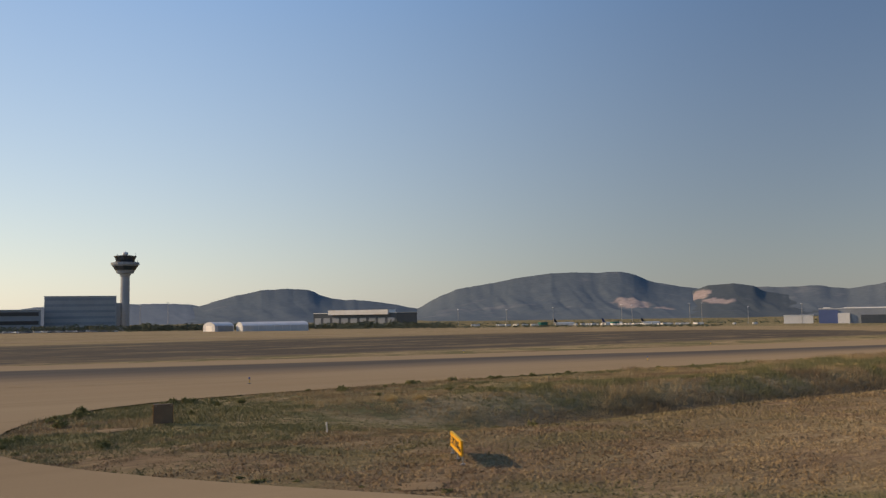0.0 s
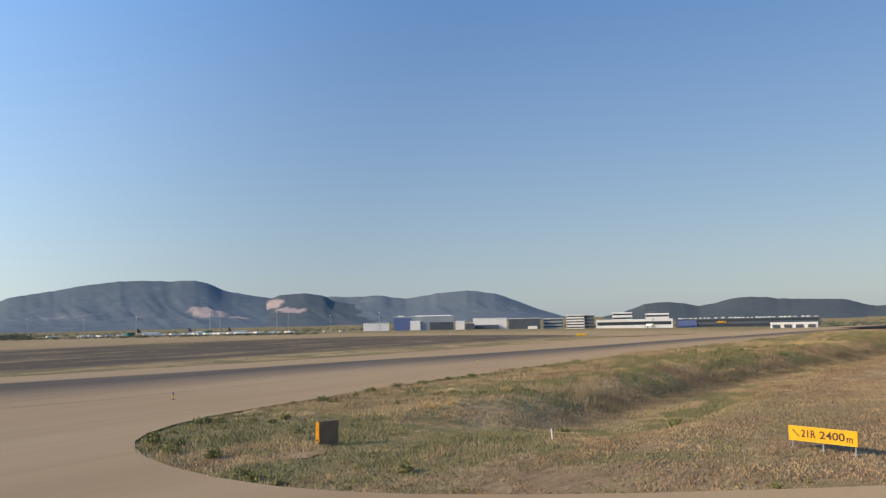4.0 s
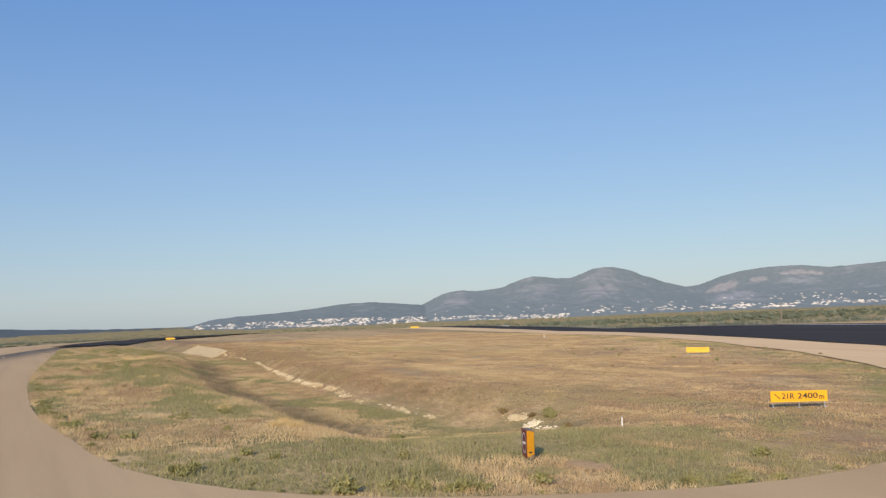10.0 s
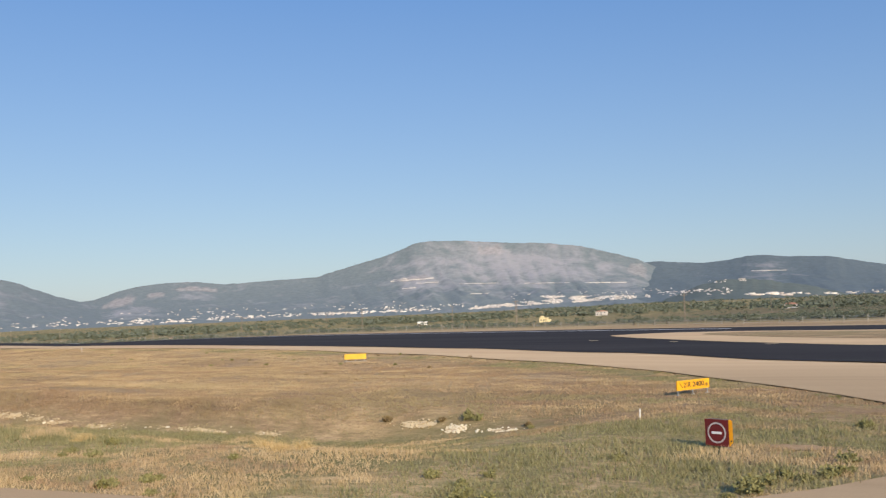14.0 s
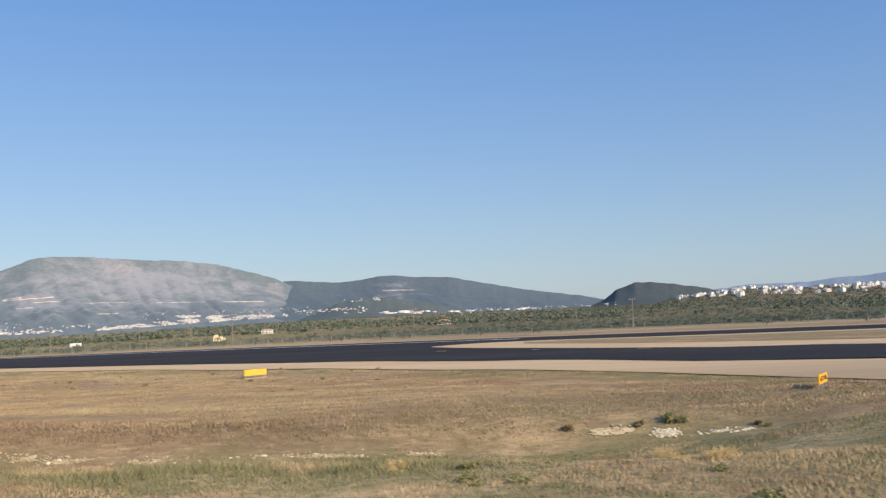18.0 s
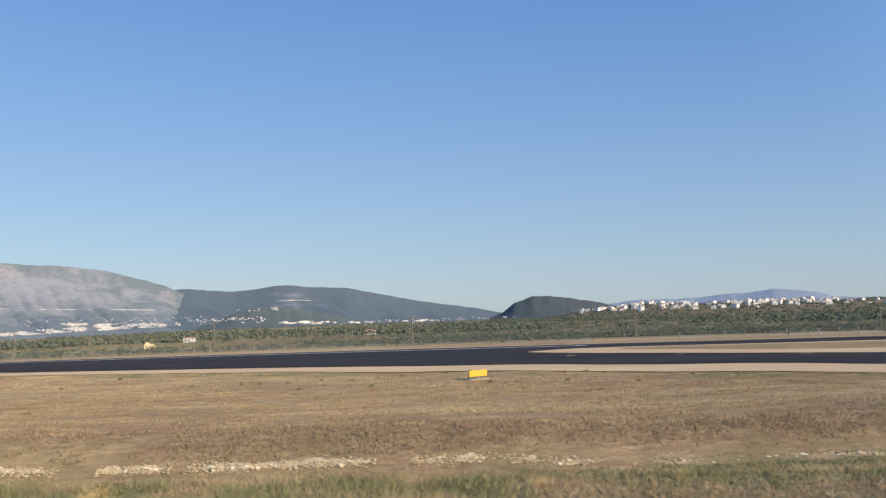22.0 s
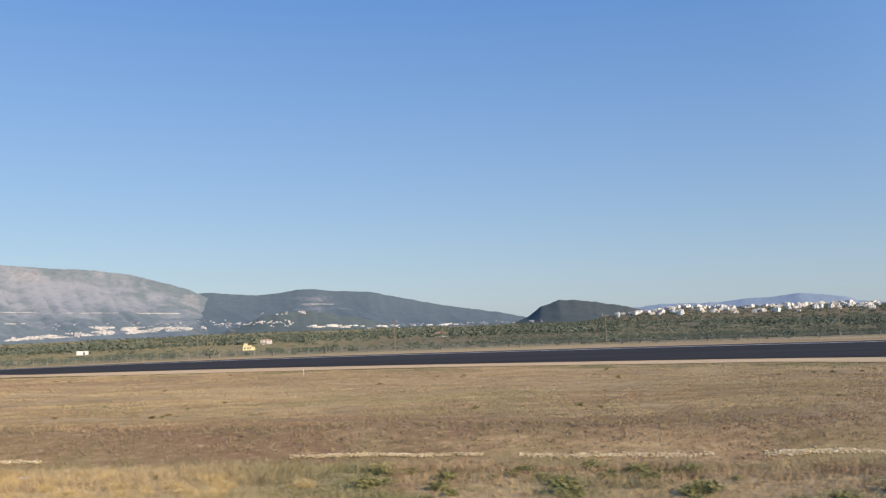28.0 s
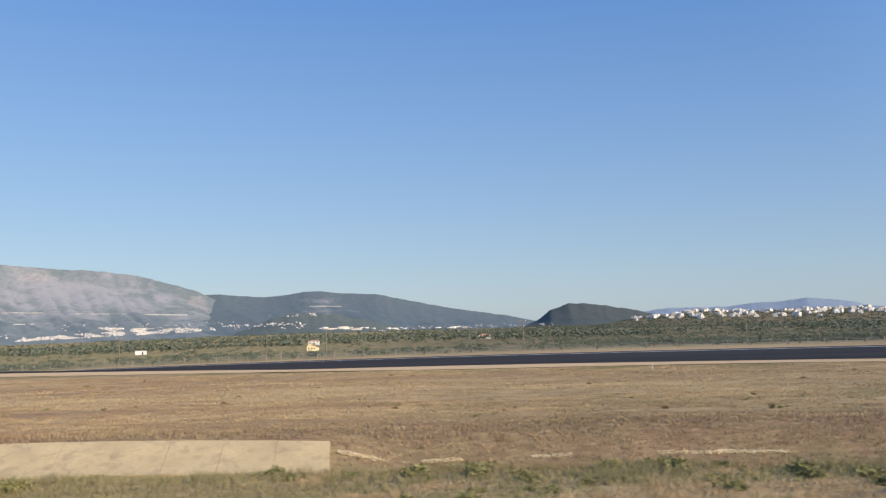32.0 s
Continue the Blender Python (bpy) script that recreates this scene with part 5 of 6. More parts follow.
# ---- houses ----
def house_meshes(seed, w, d, h, storeys, pitched):
    r = random.Random(seed)
    walls = boxes((0, 0, h / 2 - 0.5, w, d, h + 1), (w * 0.3, -d * 0.35, h * 0.25, w * 0.45, d * 0.5, h * 0.5))
    out = [("wall", mesh_from("wall", walls, PLASTER))]
    bm = bmesh.new()
    if pitched:
        o = 0.4
        v = [bm.verts.new(p) for p in ((-w / 2 - o, -d / 2 - o, h), (w / 2 + o, -d / 2 - o, h), (w / 2 + o, d / 2 + o, h), (-w / 2 - o, d / 2 + o, h), (-w * 0.2, 0, h + 1.7), (w * 0.2, 0, h + 1.7))]
        for f in ((0, 1, 5, 4), (1, 2, 5), (2, 3, 4, 5), (3, 0, 4), (3, 2, 1, 0)):
            bm.faces.new([v[k] for k in f])
        out.append(("roof", mesh_from("roof", bm, TILE)))
    else:
        box(bm, 0, 0, h + 0.12, w + 0.5, d + 0.5, 0.24)
        box(bm, w * 0.2, d * 0.1, h + 1.1, w * 0.3, d * 0.35, 1.9)
        out.append(("roof", mesh_from("roof", bm, PLASTER)))
    for st in range(storeys):
        for k in range(3):
            x = -w / 2 + w * (k + 0.5) / 3 + r.uniform(-0.2, 0.2)
            bm = boxes((x, -d / 2 - 0.02, st * h / storeys + h / storeys * 0.55, 1.3, 0.12, 1.5))
            out.append(("window", mesh_from("window", bm, GLASS)))
    if storeys > 1:
        out.append(("balcony", mesh_from("balcony", boxes((0, -d / 2 - 0.7, h / storeys, w * 0.7, 1.4, 0.2), (0, -d / 2 - 1.35, h / storeys + 0.5, w * 0.7, 0.1, 0.9)), PLASTER)))
    return out


HOUSES = [house_meshes(1, 11, 9, 6.4, 2, False), house_meshes(2, 9, 9, 9.2, 3, False), house_meshes(3, 12, 10, 6.2, 2, True), house_meshes(4, 8, 8, 3.4, 1, True), house_meshes(5, 15, 9, 9.5, 3, False)]


def house(kind, x, y, z, turn, size, label, group):
    t = thing("house", pose(x, y, z, 0, 0, turn), label, "house", group)
    t.scale = (size * 1.15, size * 1.15, size * 0.78)
    for nm, me in HOUSES[kind]:
        o = new(nm, me)
        o.parent = t


def ridge_height(a, d):
    """The low ridge that carries the white houses."""
    return 24.0 * float(sstep(a, 5, 13)) * float(sstep(a, 36, 27)) * float(sstep(d, 1300, 1960)) + 5 * noise.noise((a * 0.35, 2.2, 0)) * float(sstep(d, 1500, 1900))


# the low ridge under the houses
az = np.arange(1, 40.1, 0.3)
rr = np.linspace(1180, 2250, 40)
verts = []
for a in az:
    for d in rr:
        x, y = polar(a, d)
        verts.append((x, y, ground_z(x, y) - 1.2 + ridge_height(a, min(d, 1960)) * (1 if d < 1960 else max(0, 1 - (d - 1960) / 260))))
n = len(rr)
me = mesh_of("ridge", verts, [(i * n + k, i * n + k + 1, (i + 1) * n + k + 1, (i + 1) * n + k) for i in range(len(az) - 1) for k in range(n - 1)], GROUND, True)
if me.polygons[0].normal.z < 0:
    me.flip_normals()
point_values(me, "green", [1.0] * len(verts))
point_values(me, "dark", [0.55] * len(verts))
point_values(me, "tone", [0.5] * len(verts))
tagged(new("ridge", me), "low ridge of dry ground and scrub under white houses", "hill", kind="structure")


def ridge_z(a, d):
    x, y = polar(a, d)
    return ground_z(x, y) - 1.2 + ridge_height(a, d)


vs = []
r2 = random.Random(21)
for _ in range(3400):
    a, d = r2.uniform(3, 38), r2.uniform(1250, 1960)
    x, y = polar(a, d)
    vs.append((x, y, r2.uniform(2.6, 5.0), ridge_z(a, d)))
bv, bf, base = [], [], 0
for x, y, s, z in vs:
    v, f = FAR_TREES[r2.randrange(6)]
    bv.append(v * (s * 1.3, s * 1.3, s * 0.8) + np.array([x, y, z - 0.6]))
    bf.append(f + base)
    base += len(v)
tagged(new("ridge_trees", fast_mesh("ridge_trees", np.vstack(bv), np.vstack(bf), OLIVE)), "dark scrub and trees covering the ridge slope", "trees", kind="stuff")

for k in range(190):
    a = r2.choice((r2.uniform(8.5, 27), r2.uniform(10, 16), r2.uniform(15, 24)))
    d = r2.choice((r2.uniform(1780, 1950), r2.uniform(1620, 1900)))
    x, y = polar(a, d)
    house(r2.choice((0, 0, 1, 1, 2, 4)), x, y, ridge_z(a, d) + 0.5, -a + r2.uniform(-50, 50), r2.uniform(0.42, 0.85), "white flat-roofed house on the ridge", "white houses on the ridge")

# houses near the fence
CREAMH = thing("farmhouse", pose(-68.6, 471, ground_z(-68.6, 471), 0, 0, 12), "small yellow farmhouse with a shed roof", "house")
CREAMH.scale = (0.55, 0.55, 0.6)
part("wall", boxes((0, 0, 1.8, 8.5, 6, 4.4), (5.2, 0, 1.2, 3.5, 4.5, 3.2)), CREAM, CREAMH)
part("roof", boxes((0, 0, 4.1, 9.2, 6.8, 0.3), (-1.6, 0, 5.0, 3.4, 3.2, 1.8)), CREAM, CREAMH)
for k in (-2.4, 0.4, 2.6):
    part("window", boxes((k, -3.02, 2.0, 1.1, 0.1, 1.3)), GLASS, CREAMH)
house(2, -90.4, 633, ground_z(-90.4, 633) + 0.3, 8, 0.55, "cream house with a terracotta roof among olive trees", "lone houses on the plain")
house(3, -153, 276, ground_z(-153, 276), 30, 0.42, "small pale farm building beside the fence", "lone houses on the plain")
house(3, 30, 700, ground_z(30, 700), 0, 1.0, "small white farm building on the plain", "lone houses on the plain")
KIOSK = thing("site_hut", pose(-168, 508, ground_z(-168, 508), 0, 0, 15), "low white site hut with a flat roof", "hut")
KIOSK.scale = (0.6, 0.6, 0.75)
part("wall", boxes((0, 0, 1.2, 10, 4, 2.8)), WHITE, KIOSK)
part("roof", boxes((0, 0, 2.7, 10.6, 4.6, 0.24)), SHEET, KIOSK)
part("doorway", boxes((1.5, -2.02, 1.0, 1.4, 0.1, 2.0)), DARK, KIOSK)


# far towns: too small to tell house from house
PLAIN_TREE = BVHTree.FromPolygons([v.co for v in bpy.data.objects["ground"].data.vertices], [p.vertices[:] for p in bpy.data.objects["ground"].data.polygons if p.index > 60000])


def slope_spot(bearing, rise):
    """The place on the far slopes that lies on a bearing, so many degrees above the field."""
    a, e = radians(bearing), radians(rise)
    eye, way = Vector((CX, CY, 4.4)), Vector((math.sin(a) * math.cos(e), math.cos(a) * math.cos(e), math.sin(e)))
    found = [h for h in (t.ray_cast(eye, way, 5000) for t in LAND + [PLAIN_TREE]) if h[0] is not None]
    return min(found, key=lambda h: h[3])[0] if found else None


def town(name, bands, label, seed, size=(3, 7.5), tall=(2.0, 3.6), clump=-0.15):
    r = random.Random(seed)
    vs, fs, base = [], [], 0
    cube = np.array([(x, y, z) for x in (-0.5, 0.5) for y in (-0.5, 0.5) for z in (0, 1)], float)
    tri = np.array([(0, 1, 3), (0, 3, 2), (4, 6, 7), (4, 7, 5), (0, 4, 5), (0, 5, 1), (2, 3, 7), (2, 7, 6), (1, 5, 7), (1, 7, 3)])
    for az0, az1, e0, e1, e2, e3, n in bands:
        made = tries = 0
        while made < n and tries < n * 12:
            tries += 1
            u, v = r.random(), r.random()
            a = az0 + (az1 - az0) * u
            e = (e0 + (e2 - e0) * u) * (1 - v) + (e1 + (e3 - e1) * u) * v
            if noise.noise((a * 1.1, e * 5, seed)) < clump:
                continue
            p = slope_spot(a, e)
            if p is None or (p - Vector((CX, CY, 0))).length < 1200:
                continue
            w, h = r.uniform(*size), r.uniform(*tall)
            b = r.uniform(-0.5, 0.5) - radians(a)
            rot = np.array([[math.cos(b), -math.sin(b), 0], [math.sin(b), math.cos(b), 0], [0, 0, 1]])
            vs.append((cube * (w * r.uniform(0.8, 2.0), w, h + 2)) @ rot.T + np.array([p.x, p.y, p.z - 2]))
            fs.append(tri + base)
            base += 8
            made += 1
    tagged(new(name, fast_mesh(name, np.vstack(vs), np.vstack(fs), PLASTER_FAR)), label, "town", kind="stuff")


# bands: bearings, lower and upper rise at the first, lower and upper rise at the second, houses
town("town_west", [(-80.5, -72, -0.45, -0.2, -0.55, 0.0, 260), (-74, -66, -0.5, 0.0, -0.45, -0.1, 330), (-66, -57, -0.4, -0.1, -0.45, -0.2, 170), (-66, -50, -0.1, 0.4, -0.1, 0.4, 30)],
     "dense white town at the foot of the low ridge", 31, (2.2, 4.6), (1.8, 3.2))
town("town_plain", [(-56, -48, -0.2, 0.05, -0.15, 0.1, 60), (-48, -42, -0.2, 0.05, -0.15, 0.05, 110), (-42, -28.5, -0.08, 0.08, 0.0, 0.15, 190), (-48, -30, 0.1, 0.6, 0.15, 0.7, 80)],
     "scattered white sheds and houses along the plain", 32, (2.4, 6.5), (1.8, 3.2))
town("town_mesa", [(-27, -22.5, 0.0, 0.12, 0.15, 0.42, 420), (-22.5, -19, 0.18, 0.72, 0.25, 0.6, 560), (-19, -15.5, 0.27, 0.6, 0.35, 0.5, 260), (-24, -14, 0.5, 1.0, 0.5, 0.9, 60), (-32, -26, 0.1, 0.4, 0.1, 0.4, 45)],
     "white village climbing the foot of the flat-topped mountain", 33, (2.0, 3.8), (1.6, 3.2), -0.1)
town("town_ridge_foot", [(-14.5, -10.5, 0.42, 0.75, 0.4, 0.8, 75), (-12.2, -9.6, 1.1, 1.28, 1.15, 1.3, 16), (-6, 5, 0.05, 0.35, 0.2, 0.35, 70)],
     "scattered white houses at the foot of the wooded ridge", 34, (2.0, 4.2), (1.5, 2.8))
town("white_sheds", [(-9.6, -7.0, 0.3, 0.4, 0.3, 0.4, 14), (-8.5, 1, 0.18, 0.34, 0.2, 0.32, 22), (-36, -28.5, 0.0, 0.08, 0.02, 0.1, 16)], "long white sheds and greenhouses on the plain", 35, (9, 16), (2.5, 4.0), -0.6)


def slope_road(runs):
    """A pale road cut along the far slopes, in broken stretches."""
    vs, fs = [], []
    for a0, a1, e0, e1, high in runs:
        first = True
        for u in np.linspace(0, 1, int(abs(a1 - a0) / 0.1) + 2):
            a = a0 + (a1 - a0) * u
            p = slope_spot(a, e0 + (e1 - e0) * u + 0.02 * noise.noise((a * 1.5, 4.0, 0)))
            if p is None:
                first = True
                continue
            way = Vector((CX - p.x, CY - p.y, 0)).normalized() * 6
            h = high * (0.6 + 0.7 * abs(noise.noise((a * 4.0, 9.0, 0))))
            vs += [(p.x + way.x, p.y + way.y, p.z - 1.0), (p.x + way.x, p.y + way.y, p.z + h), (p.x, p.y, p.z + h + 0.5)]
            if not first:
                b = len(vs) - 6
                fs += [(b, b + 3, b + 4, b + 1), (b + 1, b + 4, b + 5, b + 2)]
            first = False
    me = mesh_of("slope_road", vs, fs, surface("pale_road_cut", (0.58, 0.54, 0.50), (0.46, 0.43, 0.40), 0.02, 0.2, 0.95))
    tagged(new("slope_road", me), "pale road and quarry benches cut into the mountain slope", "road", kind="structure")


slope_road([(-31.6, -28.9, 1.92, 2.05, 5.0), (-31.5, -30.6, 2.0, 2.08, 4.0), (-30.0, -28.6, 1.78, 1.8, 2.5), (-27.3, -24.8, 1.66, 1.62, 1.6), (-23.2, -20.4, 1.54, 1.48, 1.6), (-19.4, -16.9, 1.44, 1.36, 2.4), (-9.6, -7.6, 1.75, 1.7, 2.0), (-30.9, -30.0, 1.45, 1.5, 2.0), (-26.6, -25.4, 0.98, 1.0, 2.5)])


# ---- the airport across the field ----
def spot(bearing, dist, ox=140.0, oy=52.0):
    a = radians(bearing)
    return ox + math.sin(a) * dist, oy + math.cos(a) * dist


def block(name, b0, b1, dist, top, base, wall, label, category, depth=22.0, bands=0, band_mat=None, windows=0, storeys=0, roof=True, twist=0.0):
    """A building that spans two bearings at a distance, its top and foot given as angles of view."""
    mid = (b0 + b1) / 2
    x, y = spot(mid, dist)
    w = abs(b1 - b0) * math.pi / 180 * dist
    z1 = 4.4 + dist * math.tan(radians(top))
    z0 = 4.4 + dist * math.tan(radians(base))
    h = z1 - z0
    t = thing(name, pose(x, y, z0, 0, 0, -mid + twist), label, category, "airport buildings")
    part("wall", boxes((0, depth / 2, h / 2 - 1.5, w, depth, h + 3)), wall, t)
    if roof:
        part("roof", boxes((0, depth / 2, h + 0.25, w + 0.8, depth + 0.8, 0.5)), PALE_WALL if wall is not PALE_WALL else SHEET, t)
    for k in range(storeys):
        zc = h * (k + 0.55) / storeys
        part("window_band", boxes((0, -0.05, zc, w * 0.97, 0.2, h / storeys * 0.42)), band_mat or GLASS, t)
    for k in range(windows):
        part("bay_door", boxes((-w / 2 + w * (k + 0.5) / windows, -0.08, h * 0.36, w / windows * 0.7, 0.25, h * 0.66)), band_mat or DARK_WALL, t)
    return t, w, h, depth


def control_tower():
    x, y = spot(-166.75, 905, 131.7, 63.6)
    z0 = ground_z(x, y)
    t = thing("control_tower", pose(x, y, z0), "tall concrete control tower with a flared dark glass cab", "tower")
    h = 68.6 - z0
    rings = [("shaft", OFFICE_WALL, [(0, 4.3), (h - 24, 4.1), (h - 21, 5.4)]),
             ("flared_deck", GREY_WALL, [(h - 21, 4.6), (h - 20.6, 7.4), (h - 18.2, 8.6), (h - 13.2, 12.0), (h - 12.8, 12.9), (h - 10.6, 12.9), (h - 10.4, 11.0)]),
             ("deck_glazing", GLASS, [(h - 17.6, 9.1), (h - 14.0, 11.6)]),
             ("gallery", DARK, [(h - 10.4, 9.0), (h - 9.6, 9.0)]),
             ("cab_glass", GLASS, [(h - 10.4, 7.6), (h - 5.2, 9.6)]),
             ("cab_roof", DARK, [(h - 5.2, 10.2), (h - 4.4, 10.2), (h - 3.9, 6.0)]),
             ("radome", PALE_WALL, [(h - 3.9, 1.6), (h - 2.6, 2.6), (h - 1.0, 2.2), (h, 0.4)])]
    for nm, mt, prof in rings:
        bm = bmesh.new()
        n = 16
        loops = [[bm.verts.new((r * math.cos(2 * math.pi * k / n), r * math.sin(2 * math.pi * k / n), z)) for k in range(n)] for z, r in prof]
        for a, b in zip(loops[:-1], loops[1:]):
            for k in range(n):
                bm.faces.new((a[k], a[(k + 1) % n], b[(k + 1) % n], b[k]))
        bm.faces.new(loops[-1])
        bm.faces.new(loops[0][::-1])
        made = part(nm, bm, mt, t)
        if nm == "cab_glass":
            cab = made
    for k in range(16):
        a = 2 * math.pi * k / 16
        bm = bmesh.new()
        beam(bm, (7.7 * math.cos(a), 7.7 * math.sin(a), h - 10.4), (9.7 * math.cos(a), 9.7 * math.sin(a), h - 5.2), 0.16, 4)
        part("mullion", bm, DARK, cab)
    for dx, dy, mh in ((-9, 2, 3.2), (-11.5, -1, 3.0), (8, 3, 2.0)):
        bm = bmesh.new()
        rod(bm, dx, dy, h - 10.6 if abs(dx) > 9.5 else h - 4.6, (h - 10.6 if abs(dx) > 9.5 else h - 4.6) + mh, 0.25, 0.18, 6)
        part("antenna", bm, STEEL, t)
    part("lift_shaft", boxes((6.2, 0, 13, 4.0, 5.0, 26)), GREY_WALL, t)


control_tower()
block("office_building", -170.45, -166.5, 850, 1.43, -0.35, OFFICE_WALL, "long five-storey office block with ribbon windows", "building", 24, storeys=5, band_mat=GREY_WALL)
block("low_terminal", -178, -170.6, 830, 0.66, -0.35, GREY_WALL, "long low grey terminal building", "building", 30, storeys=2)
def storage_tent(bearing, long, deep, turn, door):
    x, y = spot(bearing, 472, 131.7, 63.6)
    s = thing("storage_tent", pose(x, y, ground_z(x, y) - 0.1, 0, 0, -bearing + turn), "white sheet-clad storage tent with a low rounded gable", "shed", "white storage tents")
    bm = bmesh.new()
    hd = deep / 2
    prof = [(-hd, 0), (-hd, 3.0), (-hd * 0.86, 3.6), (-hd * 0.45, 4.5), (0, 4.8), (hd * 0.45, 4.5), (hd * 0.86, 3.6), (hd, 3.0), (hd, 0)]
    a = [bm.verts.new((-long / 2, py, pz)) for py, pz in prof]
    b = [bm.verts.new((long / 2, py, pz)) for py, pz in prof]
    bm.faces.new(a[::-1])
    bm.faces.new(b)
    for k in range(len(prof) - 1):
        bm.faces.new((a[k], a[k + 1], b[k + 1], b[k]))
    bmesh.ops.recalc_face_normals(bm, faces=bm.faces[:])
    cover = part("cover", bm, TENT, s)
    if door:
        part("doorway", boxes((0.6, -hd - 0.04, 1.45, long * 0.78, 0.12, 2.9)), GREY_WALL, s, "dark open doorway")
    for k in range(int(long / 4) + 1):
        part("seam", boxes((-long / 2 + 0.1 + k * 4, -hd - 0.03, 1.5, 0.14, 0.1, 3.0)), PALE_WALL, cover)
    part("end_frame", boxes((-long / 2 - 0.03, 0, 1.5, 0.1, deep * 0.5, 3.0)), PALE_WALL, s, "pale closed end door")


storage_tent(-161.4, 10.5, 12, 28, True)
storage_tent(-158.2, 33.5, 14, 15, False)
part("upper_storey", boxes((6, 4, 14.6, 66, 14, 4.4)), PALE_WALL, block("cargo_terminal", -155.4, -149.3, 860, 0.22, -0.7, DARK_WALL, "low cargo terminal with a pale upper storey", "building", 40, windows=9, band_mat=GREY_WALL, twist=-32)[0], "pale upper storey")
t, w, h, d = block("blue_hangar", -124.7, -121.0, 1200, 0.06, -0.85, GREY_WALL, "grey and blue steel-clad maintenance hangar", "hangar", 50)
part("blue_bay", boxes((-w * 0.36, -1.0, h * 0.46, w * 0.28, 2.0, h * 0.92)), BLUE_WALL, t, "blue steel-clad bay")
part("hangar_door", boxes((-w * 0.14, -1.4, h * 0.36, w * 0.17, 2.8, h * 0.72)), PALE_WALL, t, "pale sliding door")
part("annexe", boxes((w * 0.3, -4, h * 0.3, w * 0.4, 8, h * 0.6)), DARK_WALL, t, "dark low annexe")
part("ridge_cap", boxes((w * 0.16, 12, h + 0.9, w * 0.6, 10, 1.2)), PALE_WALL, t, "pale roof ridge")
for k in (-0.38, -0.05):
    part("roof_unit", boxes((k * w, 3, h + 0.9, w * 0.1, 4, 1.5)), WHITE, t, "white plant unit")
block("white_shed", -126.6, -125.0, 1200, -0.3, -0.85, PALE_WALL, "low white shed beside the hangar", "shed", 18)
block("white_store", -120.85, -120.3, 1190, -0.28, -0.85, PALE_WALL, "small white store beside the hangar", "building", 16)
block("dark_shed", -120.25, -119.7, 1175, -0.42, -0.85, DARK_WALL, "low dark shed between the white stores", "shed", 14)
t, w, h, d = block("white_warehouse", -119.75, -117.65, 1195, -0.15, -0.85, PALE_WALL, "long white warehouse with a dark sheltered front", "warehouse", 26)
part("loading_canopy", boxes((-w * 0.1, -3, h * 0.26, w * 0.7, 6, h * 0.36)), DARK_WALL, t, "dark loading canopy")
t, w, h, d = block("grey_warehouse", -117.55, -115.6, 1150, -0.2, -0.85, DARK_WALL, "dark grey warehouse beside the apron", "warehouse", 26)
part("white_container", boxes((w * 0.25, -9, h * 0.14, w * 0.3, 3, h * 0.28)), WHITE, t, "long white container at its foot")
block("glazed_annexe", -115.4, -114.2, 1160, -0.24, -0.85, GREY_WALL, "grey glazed annexe with ribbon windows", "building", 18, storeys=3)
block("office_tower", -114.0, -112.9, 1110, -0.06, -0.9, PALE_WALL, "white five-storey office building", "building", 18, storeys=5)
block("dark_office", -112.9, -112.3, 1112, -0.08, -0.9, DARK_WALL, "dark glazed office wing", "building", 18, storeys=4)
block("white_depot", -112.2, -107.6, 1090, -0.42, -0.9, PALE_WALL, "low white depot with a long facade", "building", 20, storeys=1)
block("white_office", -111.2, -110.0, 1120, 0.03, -0.9, PALE_WALL, "white office block above the depot", "building", 16, storeys=4)
block("stepped_office", -109.2, -107.8, 1115, -0.08, -0.9, PALE_WALL, "stepped white office block", "building", 16, storeys=3)
t, w, h, d = block("dark_arcade", -107.4, -99.2, 1150, -0.44, -1.0, DARK_WALL, "very long dark glazed building with white rooflights", "building", 30, storeys=2, band_mat=GLASS, roof=False)
r5 = random.Random(15)
ux = -w / 2 + 3
while ux < w / 2 - 4:
    wide = r5.uniform(1.8, 4.6)
    part("rooflight", boxes((ux + wide / 2, 5 + r5.uniform(-2, 3), h + 0.6, wide, 5, r5.uniform(0.7, 1.7))), WHITE, t)
    ux += wide + r5.choice((0.8, 1.6, 2.6, 5.0))
part("blue_front", boxes((-w * 0.42, -0.6, h * 0.45, w * 0.14, 1.2, h * 0.8)), BLUE_WALL, t, "blue-grey end of the facade")
for k in range(4):
    part("sign_bar", boxes((-w * 0.2 + k * 2.6, -0.5, h * 0.62, 1.9, 0.4, 1.8)), YELLOW, t, "yellow sign block")
block("low_white_hut", -102.1, -99.5, 900, -0.78, -1.08, PALE_WALL, "low white operations hut", "hut", 10, windows=4)


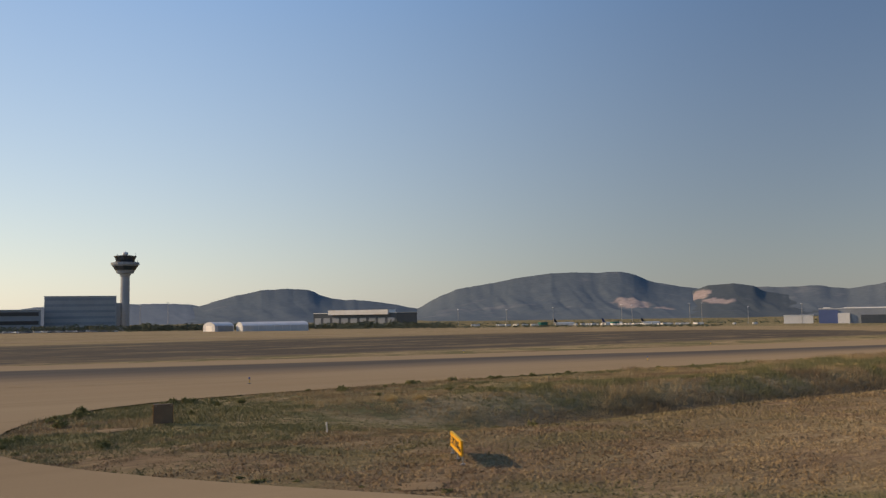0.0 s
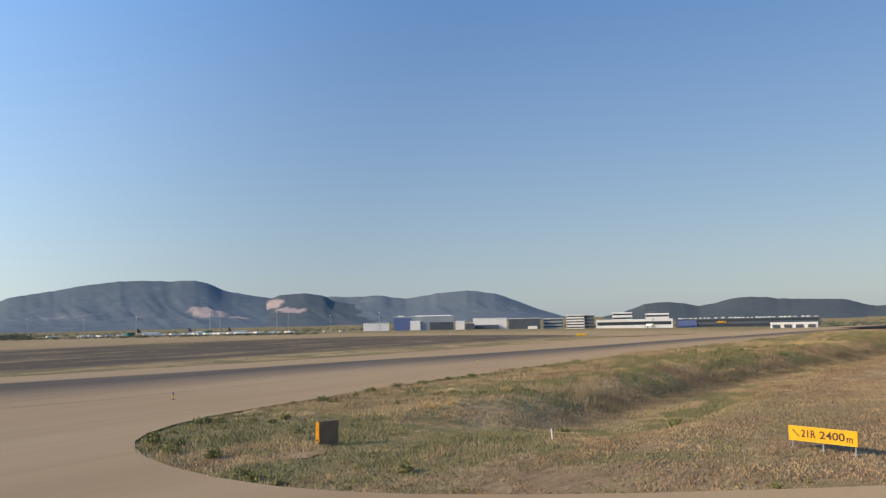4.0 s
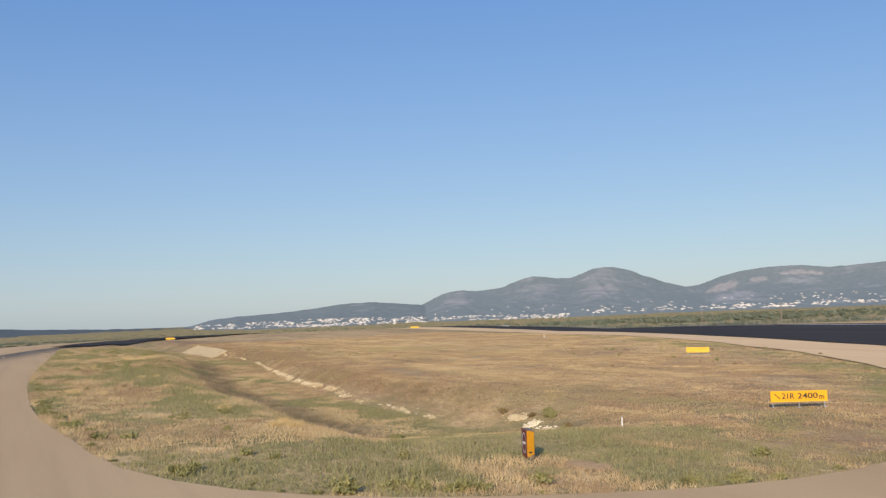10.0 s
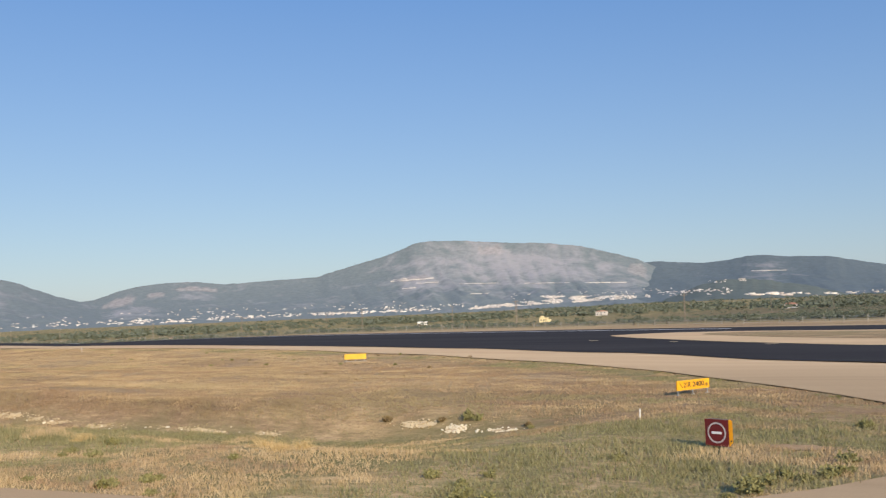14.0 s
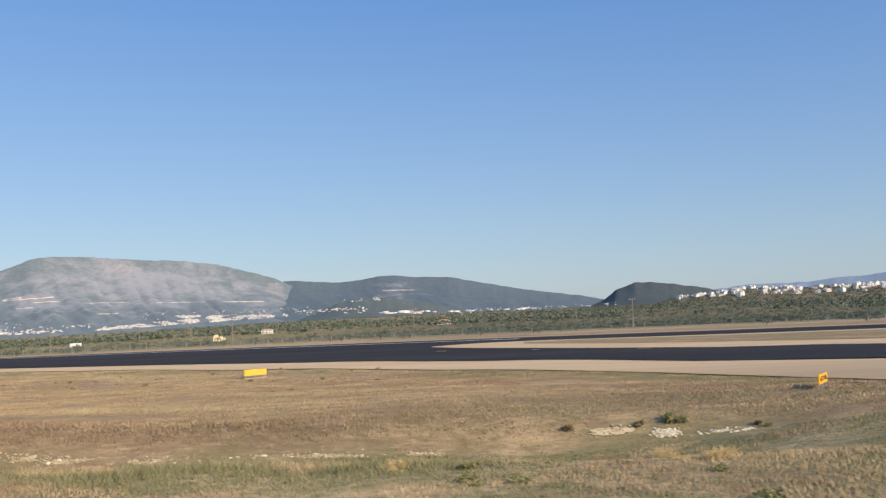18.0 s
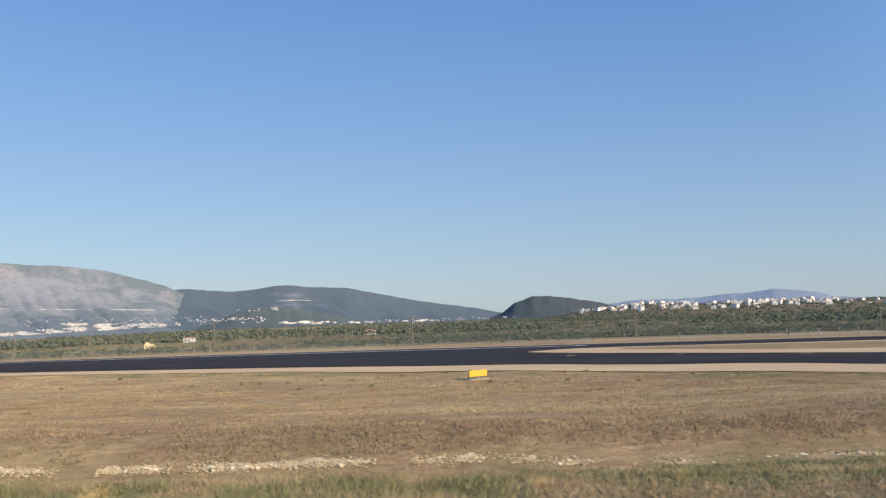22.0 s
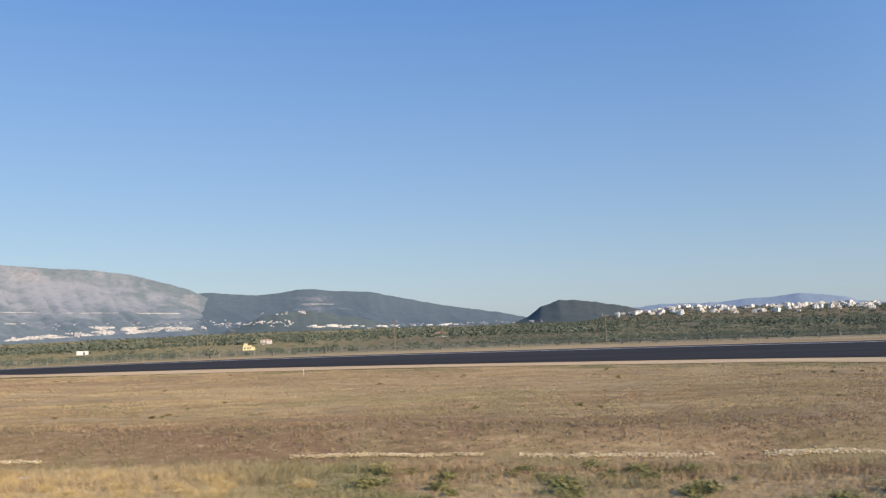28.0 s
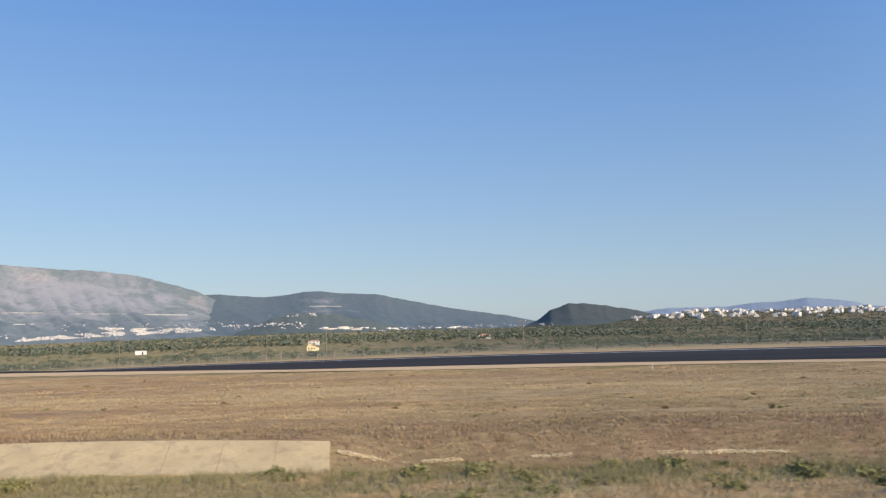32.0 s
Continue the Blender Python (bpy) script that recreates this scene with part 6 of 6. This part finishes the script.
def parked_airliner(x, y, turn, size, tail):
    t = thing("parked_airliner", pose(x, y, ground_z(x, y), 0, 0, turn), "white airliner parked far across the apron", "aircraft", "parked airliners")
    t.scale = (size, size, size)
    bm = bmesh.new()
    n = 12
    prof = [(-18, 0.2, 3.6), (-16.8, 1.2, 3.4), (-14, 1.9, 3.3), (10, 1.95, 3.3), (15, 1.2, 3.9), (19, 0.3, 4.6)]
    loops = [[bm.verts.new((px, r * math.cos(2 * math.pi * k / n), z + r * math.sin(2 * math.pi * k / n))) for k in range(n)] for px, r, z in prof]
    for a, b in zip(loops[:-1], loops[1:]):
        for k in range(n):
            bm.faces.new((a[k], a[(k + 1) % n], b[(k + 1) % n], b[k]))
    bm.faces.new(loops[0][::-1])
    bm.faces.new(loops[-1])
    part("fuselage", bm, WHITE, t)

    def plate(pts, thick, axis):
        bm = bmesh.new()
        f = bm.faces.new([bm.verts.new(p) for p in pts])
        bmesh.ops.solidify(bm, geom=[f], thickness=thick)
        return bm

    part("tail_fin", plate([(12.5, 0, 5.0), (18.5, 0, 5.0), (20.2, 0, 11.6), (17.4, 0, 11.6)], 0.35, 1), tail, t, "dark tail fin")
    for s in (-1, 1):
        part("wing", plate([(-4, s * 1.6, 2.6), (3, s * 1.6, 2.6), (6.5, s * 17, 3.7), (5, s * 17, 3.7)], 0.35, 2), SHEET, t)
        part("tailplane", plate([(14, s * 0.6, 4.8), (17.5, s * 0.6, 4.8), (19, s * 6, 5.2), (17.8, s * 6, 5.2)], 0.25, 2), SHEET, t)
        bm = bmesh.new()
        beam(bm, (-4, s * 5.6, 1.7), (0, s * 5.6, 1.7), 1.0, 10)
        part("engine", bm, SHEET, t)
        bm = bmesh.new()
        rod(bm, 1.5, s * 3, 0, 2.4, 0.35, 0.3, 8)
        part("landing_gear", bm, DARK, t)
    bm = bmesh.new()
    rod(bm, -13, 0, 0, 2.4, 0.3, 0.25, 8)
    part("landing_gear", bm, DARK, t)


parked_airliner(*spot(-109.0, 1010), 30, 0.95, DARK)
parked_airliner(*spot(-139.4, 1150), -30, 0.7, DARK)
parked_airliner(*spot(-136.5, 1180), -30, 0.7, BLUE_WALL)
parked_airliner(*spot(-134.2, 1200), -20, 0.7, DARK)


def vehicle_meshes(long, tall, paint, van):
    body = bmesh.new()
    if van:
        box(body, 0, 0, tall * 0.55, long, 1.9, tall * 0.8, bevel=0.12)
    else:
        box(body, 0, 0, 0.62, long, 1.75, 0.62, bevel=0.14)
        box(body, -0.1, 0, 1.12, long * 0.55, 1.5, 0.5, bevel=0.16)
    out = [("body", mesh_from("body", body, paint))]
    out.append(("glazing", mesh_from("glazing", boxes((-0.1 if not van else long * 0.36, 0, tall * 0.72 if van else 1.14, long * (0.5 if not van else 0.2), 1.56 if not van else 1.94, 0.34)), GLASS)))
    for sx in (-0.31, 0.31):
        for sy in (-0.85, 0.85):
            bm = bmesh.new()
            beam(bm, (sx * long, sy - 0.1, 0.33), (sx * long, sy + 0.1, 0.33), 0.33, 10)
            out.append(("wheel", mesh_from("wheel", bm, DARK)))
    return out


CAR_PAINT = varied("car_paint", (0.80, 0.80, 0.81), (0.2, 0.21, 0.23), 0.35, True, 0.5)
CARS = [vehicle_meshes(4.3, 1.5, CAR_PAINT, False), vehicle_meshes(5.4, 2.3, WHITE, True)]


def vehicle(kind, x, y, turn, label, category, group):
    t = thing(category, pose(x, y, ground_z(x, y), 0, 0, turn), label, category, group)
    for nm, me in CARS[kind]:
        o = new(nm, me)
        o.parent = t


r3 = random.Random(77)
belt = []
for k in range(520):
    b = r3.uniform(-178, -147) if k < 420 else r3.uniform(-166, -160)
    x, y = spot(b, r3.uniform(715, 790), 131.7, 63.6)
    belt.append((x, y, r3.choice((4.2, 5.2, 6.0, 7.0)) * (1.35 if r3.random() < 0.06 else 1.0)))
grove("trees_airport", belt, TREES, "dark belt of trees in front of the airport buildings")
for k in range(110):
    b = r3.uniform(-174.5, -167.3)
    x, y = spot(b, r3.choice((610, 622, 640, 652, 670, 690)), 131.7, 63.6)
    vehicle(0, x, y, r3.choice((10, 12, 100)), "car parked in the airport car park", "car", "cars in the car park")
for k in range(120):
    b = r3.choice((r3.uniform(-145, -128), r3.uniform(-139, -131), r3.uniform(-137, -133), r3.uniform(-153, -148)))
    x, y = spot(b, r3.uniform(880, 1000))
    vehicle(1, x, y, r3.uniform(0, 360), "white service van on the far apron", "van", "service vans on the apron")
for b in (-140.6, -136.2):
    x, y = spot(b, 930)
    t = thing("netting_stack", pose(x, y, ground_z(x, y), 0, 0, 20), "stack of crates under green netting", "stack", "green stacks on the apron")
    part("netting", boxes((0, 0, 1.9, 13, 4, 3.8), bevel=0.4), GREEN_SHEET, t)
    part("pallet", boxes((0, 0, 0.12, 13.4, 4.4, 0.24)), WOOD, t)


def light_mast(x, y, tall):
    t = thing("light_mast", pose(x, y, ground_z(x, y)), "tall slim apron floodlight mast", "mast", "apron floodlight masts")
    bm = bmesh.new()
    rod(bm, 0, 0, 0, tall, 0.35, 0.16, 8)
    part("pole", bm, STEEL, t)
    part("lamp_ring", boxes((0, 0, tall, 2.6, 0.7, 0.6)), SHEET, t)


for b, d, hh in ((-140.1, 1150, 22), (-135.9, 1120, 24), (-135.3, 1150, 24), (-131.9, 1180, 26), (-131.2, 1180, 26), (-125.6, 1200, 24), (-128.6, 1250, 22), (-146, 1100, 20), (-165.2, 900, 24), (-163.6, 900, 26), (-173.0, 820, 28), (-143, 1150, 20)):
    light_mast(*spot(b, d), hh)

hut = thing("equipment_cabin", pose(-324, 265, ground_z(-324, 265), 0, 0, -70), "small white equipment cabin beyond the runway", "hut")
part("wall", boxes((0, 0, 1.3, 4.4, 3.2, 2.8)), WHITE, hut)
part("roof", boxes((0, 0, 2.8, 4.8, 3.6, 0.22)), SHEET, hut)
part("door", boxes((0.8, -1.62, 1.0, 0.9, 0.08, 1.9)), GREY_WALL, hut)
